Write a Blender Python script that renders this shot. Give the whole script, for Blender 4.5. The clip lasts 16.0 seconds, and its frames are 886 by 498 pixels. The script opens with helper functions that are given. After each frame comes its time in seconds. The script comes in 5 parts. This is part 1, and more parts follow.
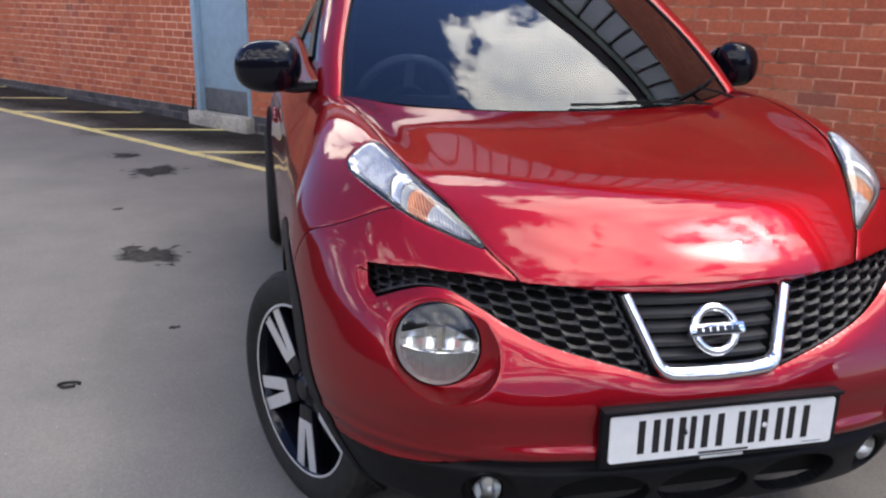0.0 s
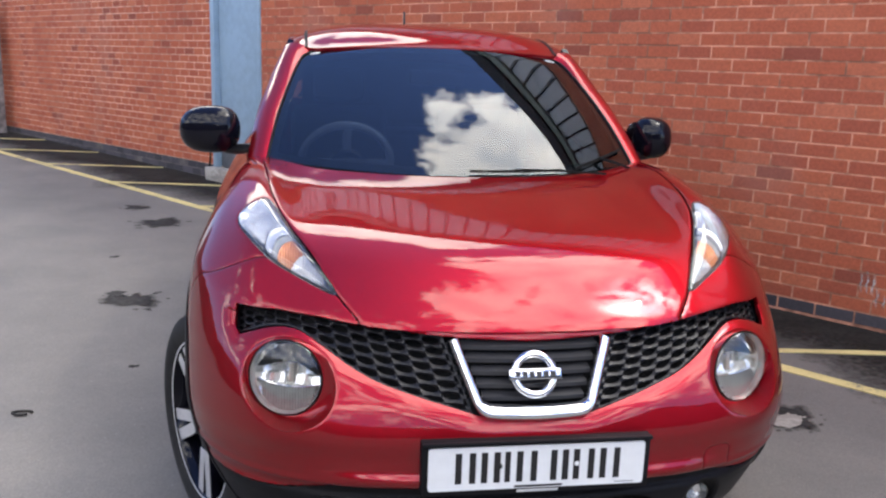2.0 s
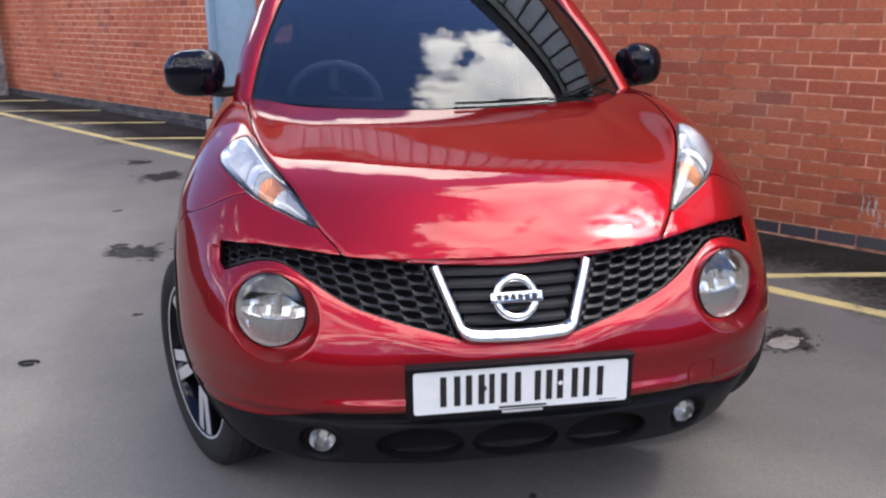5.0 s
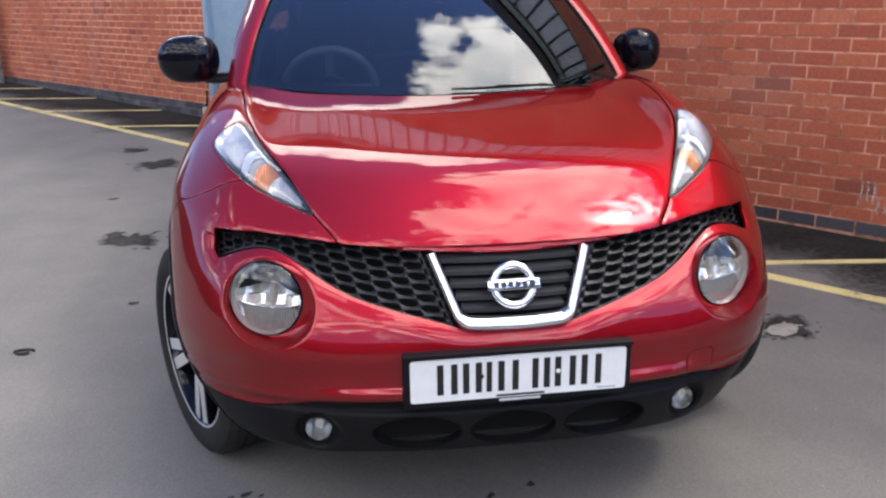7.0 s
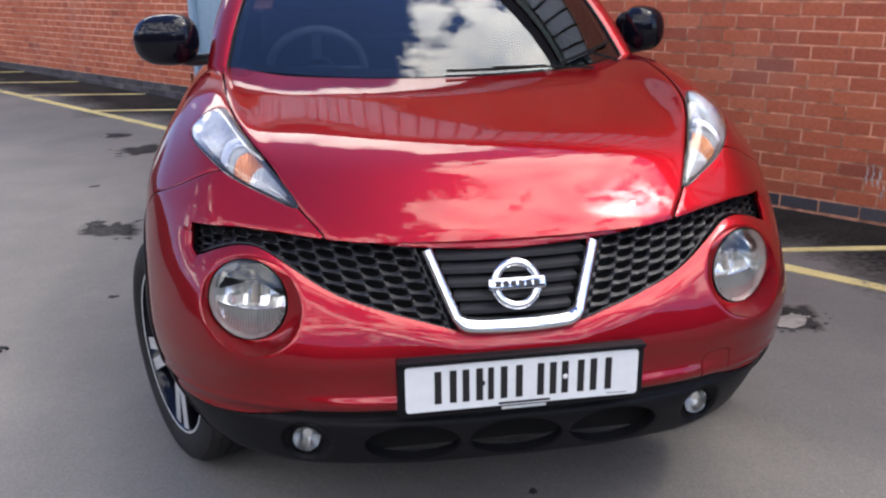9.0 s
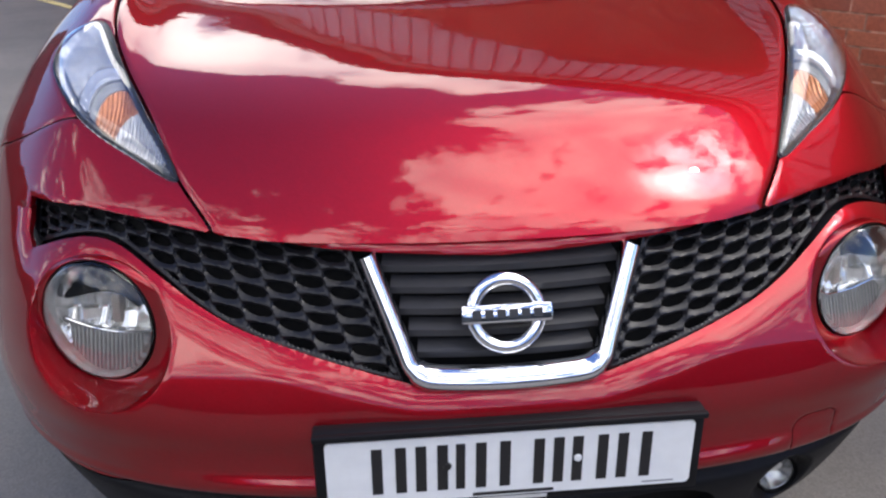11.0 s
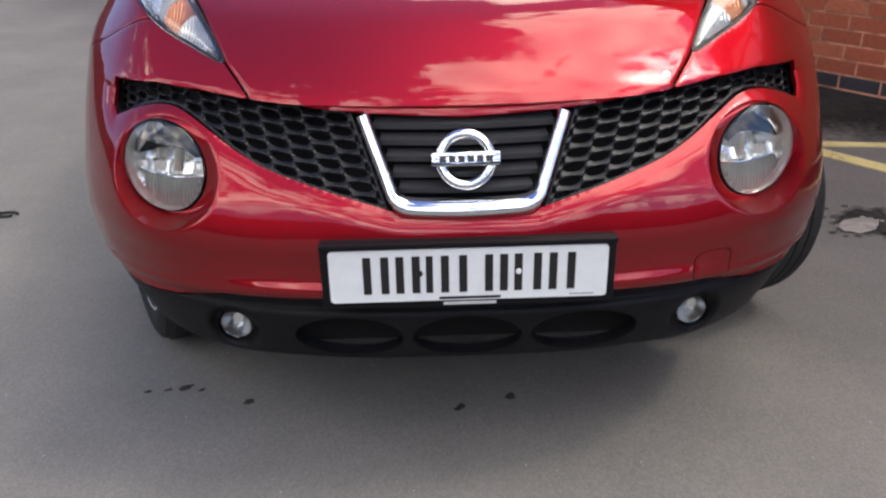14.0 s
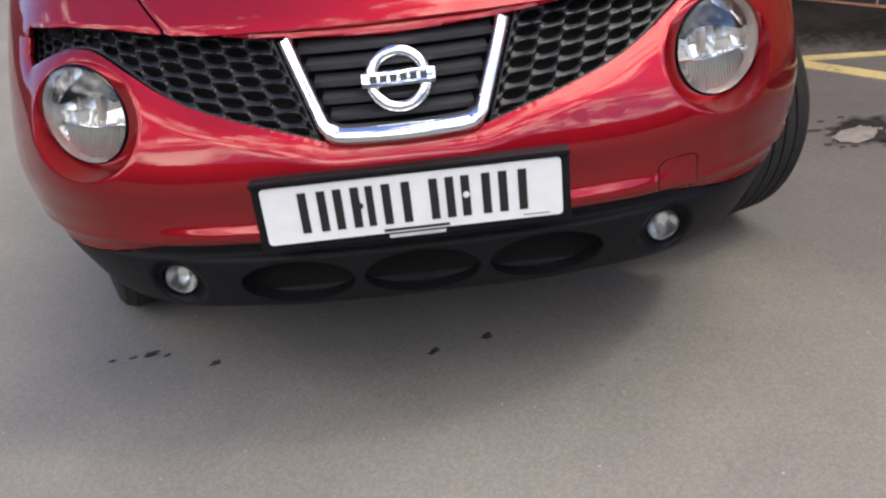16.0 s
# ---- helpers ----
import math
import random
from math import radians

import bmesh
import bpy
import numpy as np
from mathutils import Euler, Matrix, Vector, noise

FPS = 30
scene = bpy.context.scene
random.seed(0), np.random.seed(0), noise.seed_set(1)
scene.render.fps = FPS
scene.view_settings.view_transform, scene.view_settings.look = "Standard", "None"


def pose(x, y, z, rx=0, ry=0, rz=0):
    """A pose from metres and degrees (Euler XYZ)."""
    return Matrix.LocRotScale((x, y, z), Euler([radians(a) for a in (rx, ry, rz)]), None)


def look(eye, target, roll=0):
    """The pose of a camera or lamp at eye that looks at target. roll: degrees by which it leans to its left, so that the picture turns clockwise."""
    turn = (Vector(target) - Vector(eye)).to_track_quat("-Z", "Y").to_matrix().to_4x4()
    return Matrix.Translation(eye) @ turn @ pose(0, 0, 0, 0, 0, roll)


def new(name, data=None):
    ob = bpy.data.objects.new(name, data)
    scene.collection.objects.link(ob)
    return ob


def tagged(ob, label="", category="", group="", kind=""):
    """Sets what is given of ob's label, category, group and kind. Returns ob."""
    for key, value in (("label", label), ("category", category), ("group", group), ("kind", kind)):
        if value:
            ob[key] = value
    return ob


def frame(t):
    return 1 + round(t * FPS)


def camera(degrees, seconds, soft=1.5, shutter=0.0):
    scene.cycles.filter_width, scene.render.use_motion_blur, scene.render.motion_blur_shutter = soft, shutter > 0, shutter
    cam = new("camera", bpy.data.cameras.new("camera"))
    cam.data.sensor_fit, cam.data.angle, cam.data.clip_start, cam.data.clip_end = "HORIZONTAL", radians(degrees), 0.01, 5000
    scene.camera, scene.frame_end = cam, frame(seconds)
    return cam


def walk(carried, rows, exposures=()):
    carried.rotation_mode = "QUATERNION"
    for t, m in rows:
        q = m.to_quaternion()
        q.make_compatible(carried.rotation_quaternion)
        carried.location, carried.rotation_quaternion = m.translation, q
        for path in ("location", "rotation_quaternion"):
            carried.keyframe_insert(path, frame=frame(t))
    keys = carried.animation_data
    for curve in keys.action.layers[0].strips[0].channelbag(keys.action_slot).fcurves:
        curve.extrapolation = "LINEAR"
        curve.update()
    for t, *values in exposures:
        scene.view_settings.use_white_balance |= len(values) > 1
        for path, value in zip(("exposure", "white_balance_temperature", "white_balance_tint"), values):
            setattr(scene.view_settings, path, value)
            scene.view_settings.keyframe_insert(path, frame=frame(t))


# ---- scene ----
cam = camera(55.2, 16.0, soft=2.3)
PATH = [
    (0, (-0.934, -1.449, 1.381), (-0.522, 0.424, 0.816), 0.7),
    (0.5, (-0.793, -1.589, 1.382), (-0.449, 0.304, 0.837), 1.0),
    (1, (-0.754, -1.77, 1.389), (-0.372, 0.118, 0.851), 3.4),
    (1.5, (-0.671, -1.801, 1.403), (-0.281, 0.097, 0.907), 2.6),
    (2, (-0.533, -1.766, 1.424), (-0.216, 0.162, 0.998), 1.9),
    (2.5, (-0.485, -1.781, 1.421), (-0.226, 0.162, 1.022), 0.9),
    (3, (-0.539, -1.879, 1.409), (-0.228, 0.058, 1.021), 1.1),
    (3.5, (-0.552, -1.925, 1.397), (-0.214, -0.004, 0.959), 1.1),
    (4, (-0.504, -1.859, 1.404), (-0.178, 0.061, 0.946), 0.4),
    (4.5, (-0.468, -1.805, 1.393), (-0.142, 0.112, 0.925), 0.3),
    (5, (-0.454, -1.798, 1.378), (-0.171, 0.106, 0.833), -0.6),
    (5.2, (-0.45, -1.784, 1.371), (-0.174, 0.118, 0.818), -0.7),
    (7.5, (-0.447, -1.779, 1.371), (-0.16, 0.115, 0.794), -0.7),
    (8, (-0.446, -1.77, 1.37), (-0.164, 0.123, 0.791), -0.6),
    (8.5, (-0.447, -1.726, 1.369), (-0.161, 0.167, 0.791), -0.5),
    (9, (-0.438, -1.619, 1.353), (-0.132, 0.261, 0.742), -0.8),
    (9.2, (-0.44, -1.535, 1.343), (-0.046, 0.311, 0.683), 0.1),
    (11.3, (-0.165, -0.938, 1.265), (-0.01, 0.885, 0.457), -0.8),
    (11.5, (-0.163, -0.947, 1.266), (-0.009, 0.874, 0.453), -1.0),
    (12, (-0.155, -0.961, 1.281), (-0.012, 0.856, 0.456), -1.4),
    (12.5, (-0.161, -1.032, 1.287), (-0.036, 0.79, 0.472), -1.4),
    (13, (-0.184, -1.193, 1.291), (-0.037, 0.645, 0.515), 0.0),
    (13.5, (-0.179, -1.364, 1.259), (-0.035, 0.437, 0.4), 1.0),
    (14, (-0.084, -1.408, 1.227), (-0.037, 0.402, 0.378), -1.1),
    (14.5, (-0.015, -1.387, 1.087), (-0.062, 0.422, 0.236), -3.9),
    (15, (-0.023, -1.365, 0.993), (-0.063, 0.444, 0.14), -3.6),
    (15.5, (-0.021, -1.349, 1.004), (-0.016, 0.466, 0.163), -2.1),
    (16, (0.047, -1.345, 1.109), (0.041, 0.433, 0.193), -6.5),
]
EXPOSURES = [(0.0, 0.68, 7000, 13), (1.0, 0.87, 7000, 13), (2.0, 0.92, 7000, 13), (5.2, 0.89, 7000, 13), (9.2, 0.80, 6950, 13), (11.3, 0.50, 6770, 14), (12.6, 0.30, 6770, 14), (13.6, 0.52, 7070, 12), (14.1, 0.68, 7370, 12), (14.5, 0.87, 7570, 11), (14.9, 1.30, 7720, 11), (15.5, 1.04, 7720, 11), (16.0, 1.00, 7720, 11)]
walk(cam, [(t, look(eye, target, roll)) for t, eye, target, roll in PATH], EXPOSURES)

# ---- world, sun, exposure ----
SUN_WAY = Vector((0.56, -0.02, 0.83)).normalized()
sky_world = bpy.data.worlds.new("sky")
scene.world = sky_world
sky_world.use_nodes = True
wn, wl = sky_world.node_tree.nodes, sky_world.node_tree.links
wn.clear()
sky = wn.new("ShaderNodeTexSky")
sky.sky_type, sky.sun_disc = "NISHITA", False
sky.ozone_density, sky.dust_density = 3.5, 0.4
sky.sun_elevation, sky.sun_rotation = math.asin(SUN_WAY.z), math.atan2(SUN_WAY.x, SUN_WAY.y)
geo_w = wn.new("ShaderNodeTexCoord")
cloud_map = wn.new("ShaderNodeMapping")
cloud_map.inputs["Location"].default_value = (0.35, 0.20, 0.10)
cloud_map.inputs["Scale"].default_value = (1.0, 1.0, 1.25)
cloud = wn.new("ShaderNodeTexNoise")
cloud.inputs["Scale"].default_value, cloud.inputs["Detail"].default_value = 6.2, 14.0
cloud.inputs["Roughness"].default_value, cloud.inputs["Distortion"].default_value = 0.66, 0.12
cover = wn.new("ShaderNodeValToRGB")
cover.color_ramp.elements[0].position, cover.color_ramp.elements[1].position = 0.625, 0.725
puff = wn.new("ShaderNodeTexNoise")
puff.inputs["Scale"].default_value, puff.inputs["Detail"].default_value = 5.0, 6.0
shade = wn.new("ShaderNodeValToRGB")
shade.color_ramp.elements[0].position, shade.color_ramp.elements[1].position = 0.36, 0.62
shade.color_ramp.elements[0].color, shade.color_ramp.elements[1].color = (0.50, 0.55, 0.62, 1), (1.0, 0.99, 0.96, 1)
bg_sky, bg_cloud, mix_bg = wn.new("ShaderNodeBackground"), wn.new("ShaderNodeBackground"), wn.new("ShaderNodeMixShader")
bg_sky.inputs["Strength"].default_value = 0.135
out_w = wn.new("ShaderNodeOutputWorld")
wl.new(geo_w.outputs["Generated"], cloud_map.inputs["Vector"])
wl.new(cloud_map.outputs["Vector"], cloud.inputs["Vector"])
wl.new(cloud_map.outputs["Vector"], puff.inputs["Vector"])
# heaps of cloud: compass bearing and height in degrees, breadth, weight
total = cloud.outputs["Fac"]
for bearing, height, breadth, weight in ((98, 67, 31, 0.235), (40, 64, 17, 0.25), (22, 59, 9, 0.07), (-6, 60, 12, -0.14), (19, 51, 5, -0.14), (-24, 30, 9, 0.20), (-10, 31, 9, 0.33), (2, 37, 9, 0.34), (12, 43, 7, 0.30), (24, 47, 5, 0.14), (-8, 51, 9, -0.16), (170, 35, 60, 0.15), (-110, 25, 50, 0.15), (-45, 68, 22, -0.12), (8, 80, 12, -0.06)):
    b_, h_ = radians(bearing), radians(height)
    dot = wn.new("ShaderNodeVectorMath")
    dot.operation = "DOT_PRODUCT"
    dot.inputs[1].default_value = (math.sin(b_) * math.cos(h_), math.cos(b_) * math.cos(h_), math.sin(h_))
    wl.new(geo_w.outputs["Generated"], dot.inputs[0])
    rng = wn.new("ShaderNodeMapRange")
    rng.interpolation_type = "SMOOTHSTEP"
    rng.inputs["From Min"].default_value, rng.inputs["From Max"].default_value = math.cos(radians(breadth)), 1.0
    rng.inputs["To Max"].default_value = weight
    wl.new(dot.outputs["Value"], rng.inputs["Value"])
    plus = wn.new("ShaderNodeMath")
    wl.new(total, plus.inputs[0])
    wl.new(rng.outputs["Result"], plus.inputs[1])
    total = plus.outputs[0]
wl.new(total, cover.inputs["Fac"])
wl.new(puff.outputs["Fac"], shade.inputs["Fac"])
# the sun behind broken cloud: the cloud brightens towards it
sun_dot = wn.new("ShaderNodeVectorMath")
sun_dot.operation = "DOT_PRODUCT"
sun_dot.inputs[1].default_value = SUN_WAY
aureole = wn.new("ShaderNodeMapRange")
aureole.interpolation_type = "SMOOTHERSTEP"
aureole.inputs["From Min"].default_value, aureole.inputs["From Max"].default_value = math.cos(radians(11)), 1.0
aureole.inputs["To Max"].default_value = 15.0
ragged = wn.new("ShaderNodeMapRange")
ragged.inputs["From Min"].default_value, ragged.inputs["From Max"].default_value = 0.34, 0.64
bright = wn.new("ShaderNodeMath")
bright.operation, bright.inputs[2].default_value = "MULTIPLY_ADD", 3.7
wl.new(geo_w.outputs["Generated"], sun_dot.inputs[0])
wl.new(sun_dot.outputs["Value"], aureole.inputs["Value"])
wl.new(cloud.outputs["Fac"], ragged.inputs["Value"])
wl.new(aureole.outputs["Result"], bright.inputs[0])
wl.new(ragged.outputs["Result"], bright.inputs[1])
wl.new(bright.outputs[0], bg_cloud.inputs["Strength"])
deep = wn.new("ShaderNodeMix")
deep.data_type, deep.blend_type = "RGBA", "MULTIPLY"
deep.inputs["Factor"].default_value = 1.0
deep.inputs["B"].default_value = (0.82, 0.95, 1.28, 1)
wl.new(sky.outputs["Color"], deep.inputs["A"])
wl.new(deep.outputs["Result"], bg_sky.inputs["Color"])
wl.new(shade.outputs["Color"], bg_cloud.inputs["Color"])
wl.new(cover.outputs["Color"], mix_bg.inputs["Fac"])
wl.new(bg_sky.outputs["Background"], mix_bg.inputs[1])
wl.new(bg_cloud.outputs["Background"], mix_bg.inputs[2])
wl.new(mix_bg.outputs["Shader"], out_w.inputs["Surface"])

sun_data = bpy.data.lights.new("sun", "SUN")
sun_data.energy, sun_data.angle, sun_data.color = 0.30, radians(0.8), (1.0, 0.96, 0.90)
sun = new("sun", sun_data)
sun.matrix_world = look(Vector((0, 0, 30)) + SUN_WAY * 5, (0, 0, 30))


# ---- materials ----
def material(name):
    m = bpy.data.materials.new(name)
    m.use_nodes = True
    return m, m.node_tree.nodes, m.node_tree.links, m.node_tree.nodes["Principled BSDF"]


def node(nodes, kind, **values):
    n = nodes.new(kind)
    for key, value in values.items():
        n.inputs[key.replace("_", " ")].default_value = value
    return n


def ramp_node(nodes, stops):
    r = nodes.new("ShaderNodeValToRGB")
    e = r.color_ramp.elements
    while len(e) < len(stops):
        e.new(0.5)
    for el, (pos, col) in zip(e, stops):
        el.position, el.color = pos, (*col, 1)
    return r


def plain(name, colour, rough, metal=0.0, coat=0.0, grain=0.12, grain_size=40.0, bump=0.0, bump_size=300.0, gloss=0.5):
    """A surface with a soft mottling of its colour and gloss, and fine relief."""
    m, n, l, b = material(name)
    co = n.new("ShaderNodeTexCoord")
    noise_a = node(n, "ShaderNodeTexNoise", Scale=grain_size, Detail=5.0)
    noise_b = node(n, "ShaderNodeTexNoise", Scale=grain_size / 9, Detail=3.0)
    both = n.new("ShaderNodeMath")
    both.operation = "ADD"
    r = ramp_node(n, [(0.7, [c * (1 - grain) for c in colour]), (1.0, [min(1, c * (1 + grain)) for c in colour])])
    half = n.new("ShaderNodeMath")
    half.operation = "MULTIPLY"
    half.inputs[1].default_value = 0.85
    l.new(co.outputs["Object"], noise_a.inputs["Vector"])
    l.new(co.outputs["Object"], noise_b.inputs["Vector"])
    l.new(noise_a.outputs["Fac"], both.inputs[0])
    l.new(noise_b.outputs["Fac"], both.inputs[1])
    l.new(both.outputs[0], half.inputs[0])
    l.new(half.outputs[0], r.inputs["Fac"])
    l.new(r.outputs["Color"], b.inputs["Base Color"])
    b.inputs["Roughness"].default_value, b.inputs["Metallic"].default_value = rough, metal
    b.inputs["Coat Weight"].default_value, b.inputs["Coat Roughness"].default_value = coat, 0.03
    b.inputs["Specular IOR Level"].default_value = gloss
    if bump:
        fine = node(n, "ShaderNodeTexNoise", Scale=bump_size, Detail=3.0)
        bp = node(n, "ShaderNodeBump", Strength=bump, Distance=0.001)
        l.new(co.outputs["Object"], fine.inputs["Vector"])
        l.new(fine.outputs["Fac"], bp.inputs["Height"])
        l.new(bp.outputs["Normal"], b.inputs["Normal"])
    return m


def paint_material():
    m, n, l, b = material("red_metallic_paint")
    co = n.new("ShaderNodeTexCoord")
    flake = node(n, "ShaderNodeTexVoronoi", Scale=1400.0)
    r = ramp_node(n, [(0.0, (0.25, 0.003, 0.007)), (0.6, (0.33, 0.005, 0.012)), (1.0, (0.41, 0.009, 0.020))])
    l.new(co.outputs["Object"], flake.inputs["Vector"])
    l.new(flake.outputs["Color"], r.inputs["Fac"])
    l.new(r.outputs["Color"], b.inputs["Base Color"])
    dust = node(n, "ShaderNodeTexNoise", Scale=3.0, Detail=6.0)
    rr = ramp_node(n, [(0.35, (0.012,) * 3), (0.75, (0.035,) * 3)])
    l.new(co.outputs["Object"], dust.inputs["Vector"])
    l.new(dust.outputs["Fac"], rr.inputs["Fac"])
    l.new(rr.outputs["Color"], b.inputs["Coat Roughness"])
    b.inputs["Metallic"].default_value, b.inputs["Roughness"].default_value = 0.85, 0.45
    b.inputs["Specular IOR Level"].default_value = 0.1
    b.inputs["Specular Tint"].default_value = (0.30, 0.012, 0.02, 1)
    b.inputs["Coat Weight"].default_value, b.inputs["Coat IOR"].default_value = 1.0, 1.52
    peel = node(n, "ShaderNodeTexNoise", Scale=55.0, Detail=3.0)
    bp = node(n, "ShaderNodeBump", Strength=0.085, Distance=0.0012)
    l.new(co.outputs["Object"], peel.inputs["Vector"])
    l.new(peel.outputs["Fac"], bp.inputs["Height"])
    l.new(bp.outputs["Normal"], b.inputs["Coat Normal"])
    return m


def glass_material(name, tint, ior=1.45, rough=0.0):
    m, n, l, b = material(name)
    b.inputs["Base Color"].default_value = (*tint, 1)
    b.inputs["Transmission Weight"].default_value, b.inputs["IOR"].default_value = 1.0, ior
    b.inputs["Roughness"].default_value = rough
    return m


def brick_material(name, single, stops, dirt=(0.42, 0.33, 0.28)):
    """Fired clay; the shade of each brick by a random number of its own."""
    m, n, l, b = material(name)
    if single:
        rnd = n.new("ShaderNodeObjectInfo").outputs["Random"]
    else:
        rnd = n.new("ShaderNodeNewGeometry").outputs["Random Per Island"]
    geo = n.new("ShaderNodeNewGeometry")
    r = ramp_node(n, stops)
    l.new(rnd, r.inputs["Fac"])
    grain = node(n, "ShaderNodeTexNoise", Scale=55.0, Detail=8.0, Roughness=0.7)
    stain = node(n, "ShaderNodeTexNoise", Scale=1.1, Detail=5.0)
    l.new(geo.outputs["Position"], grain.inputs["Vector"])
    l.new(geo.outputs["Position"], stain.inputs["Vector"])
    gr = ramp_node(n, [(0.3, (0.72,) * 3), (0.7, (1.12,) * 3)])
    l.new(grain.outputs["Fac"], gr.inputs["Fac"])
    mul = n.new("ShaderNodeMix")
    mul.data_type, mul.blend_type = "RGBA", "MULTIPLY"
    mul.inputs["Factor"].default_value = 1.0
    l.new(r.outputs["Color"], mul.inputs["A"])
    l.new(gr.outputs["Color"], mul.inputs["B"])
    st = ramp_node(n, [(0.55, (0, 0, 0)), (0.8, (0.22,) * 3)])
    l.new(stain.outputs["Fac"], st.inputs["Fac"])
    mx = n.new("ShaderNodeMix")
    mx.data_type = "RGBA"
    mx.inputs["B"].default_value = (*dirt, 1)
    l.new(st.outputs["Color"], mx.inputs["Factor"])
    l.new(mul.outputs["Result"], mx.inputs["A"])
    l.new(mx.outputs["Result"], b.inputs["Base Color"])
    b.inputs["Roughness"].default_value = 0.85
    bp = node(n, "ShaderNodeBump", Strength=0.5, Distance=0.003)
    l.new(grain.outputs["Fac"], bp.inputs["Height"])
    l.new(bp.outputs["Normal"], b.inputs["Normal"])
    return m


def asphalt_material():
    m, n, l, b = material("worn_asphalt")
    geo = n.new("ShaderNodeNewGeometry")
    stones = node(n, "ShaderNodeTexVoronoi", Scale=190.0)
    fine = node(n, "ShaderNodeTexNoise", Scale=320.0, Detail=4.0)
    patch_n = node(n, "ShaderNodeTexNoise", Scale=1.5, Detail=8.0, Roughness=0.62)
    broad = node(n, "ShaderNodeTexNoise", Scale=0.23, Detail=3.0)
    speck = node(n, "ShaderNodeTexVoronoi", Scale=15.0)
    for t in (stones, fine, patch_n, broad, speck):
        l.new(geo.outputs["Position"], t.inputs["Vector"])
    grey = ramp_node(n, [(0.0, (0.145, 0.136, 0.124)), (0.55, (0.177, 0.166, 0.151)), (1.0, (0.212, 0.198, 0.180))])
    l.new(stones.outputs["Color"], grey.inputs["Fac"])
    pr = ramp_node(n, [(0.30, (0.80, 0.81, 0.82)), (0.55, (1.0, 1.0, 1.0)), (0.72, (1.14, 1.13, 1.11))])
    l.new(patch_n.outputs["Fac"], pr.inputs["Fac"])
    mul = n.new("ShaderNodeMix")
    mul.data_type, mul.blend_type = "RGBA", "MULTIPLY"
    mul.inputs["Factor"].default_value = 1.0
    l.new(grey.outputs["Color"], mul.inputs["A"])
    l.new(pr.outputs["Color"], mul.inputs["B"])
    br = ramp_node(n, [(0.35, (0.94,) * 3), (0.65, (1.05,) * 3)])
    l.new(broad.outputs["Fac"], br.inputs["Fac"])
    mul_b = n.new("ShaderNodeMix")
    mul_b.data_type, mul_b.blend_type = "RGBA", "MULTIPLY"
    mul_b.inputs["Factor"].default_value = 1.0
    l.new(mul.outputs["Result"], mul_b.inputs["A"])
    l.new(br.outputs["Color"], mul_b.inputs["B"])
    sp = ramp_node(n, [(0.0, (0.7,) * 3), (0.035, (0.5,) * 3), (0.055, (0, 0, 0))])
    l.new(speck.outputs["Distance"], sp.inputs["Fac"])
    mx = n.new("ShaderNodeMix")
    mx.data_type = "RGBA"
    mx.inputs["B"].default_value = (0.42, 0.41, 0.39, 1)
    l.new(sp.outputs["Color"], mx.inputs["Factor"])
    l.new(mul_b.outputs["Result"], mx.inputs["A"])
    l.new(mx.outputs["Result"], b.inputs["Base Color"])
    b.inputs["Roughness"].default_value = 0.82
    bp = node(n, "ShaderNodeBump", Strength=0.25, Distance=0.003)
    l.new(stones.outputs["Distance"], bp.inputs["Height"])
    bq = node(n, "ShaderNodeBump", Strength=0.3, Distance=0.002)
    l.new(fine.outputs["Fac"], bq.inputs["Height"])
    l.new(bp.outputs["Normal"], bq.inputs["Normal"])
    l.new(bq.outputs["Normal"], b.inputs["Normal"])
    return m


def worn_paint(name, colour, under):
    m, n, l, b = material(name)
    geo = n.new("ShaderNodeNewGeometry")
    wear = node(n, "ShaderNodeTexNoise", Scale=38.0, Detail=8.0, Roughness=0.75)
    broad = node(n, "ShaderNodeTexNoise", Scale=3.0, Detail=4.0)
    add = n.new("ShaderNodeMath")
    add.operation = "ADD"
    l.new(geo.outputs["Position"], wear.inputs["Vector"])
    l.new(geo.outputs["Position"], broad.inputs["Vector"])
    l.new(wear.outputs["Fac"], add.inputs[0])
    l.new(broad.outputs["Fac"], add.inputs[1])
    half = n.new("ShaderNodeMath")
    half.operation, half.inputs[1].default_value = "MULTIPLY", 0.5
    l.new(add.outputs[0], half.inputs[0])
    r = ramp_node(n, [(0.40, under), (0.46, [c * 0.8 for c in colour]), (0.6, colour)])
    l.new(half.outputs[0], r.inputs["Fac"])
    l.new(r.outputs["Color"], b.inputs["Base Color"])
    b.inputs["Roughness"].default_value = 0.75
    return m


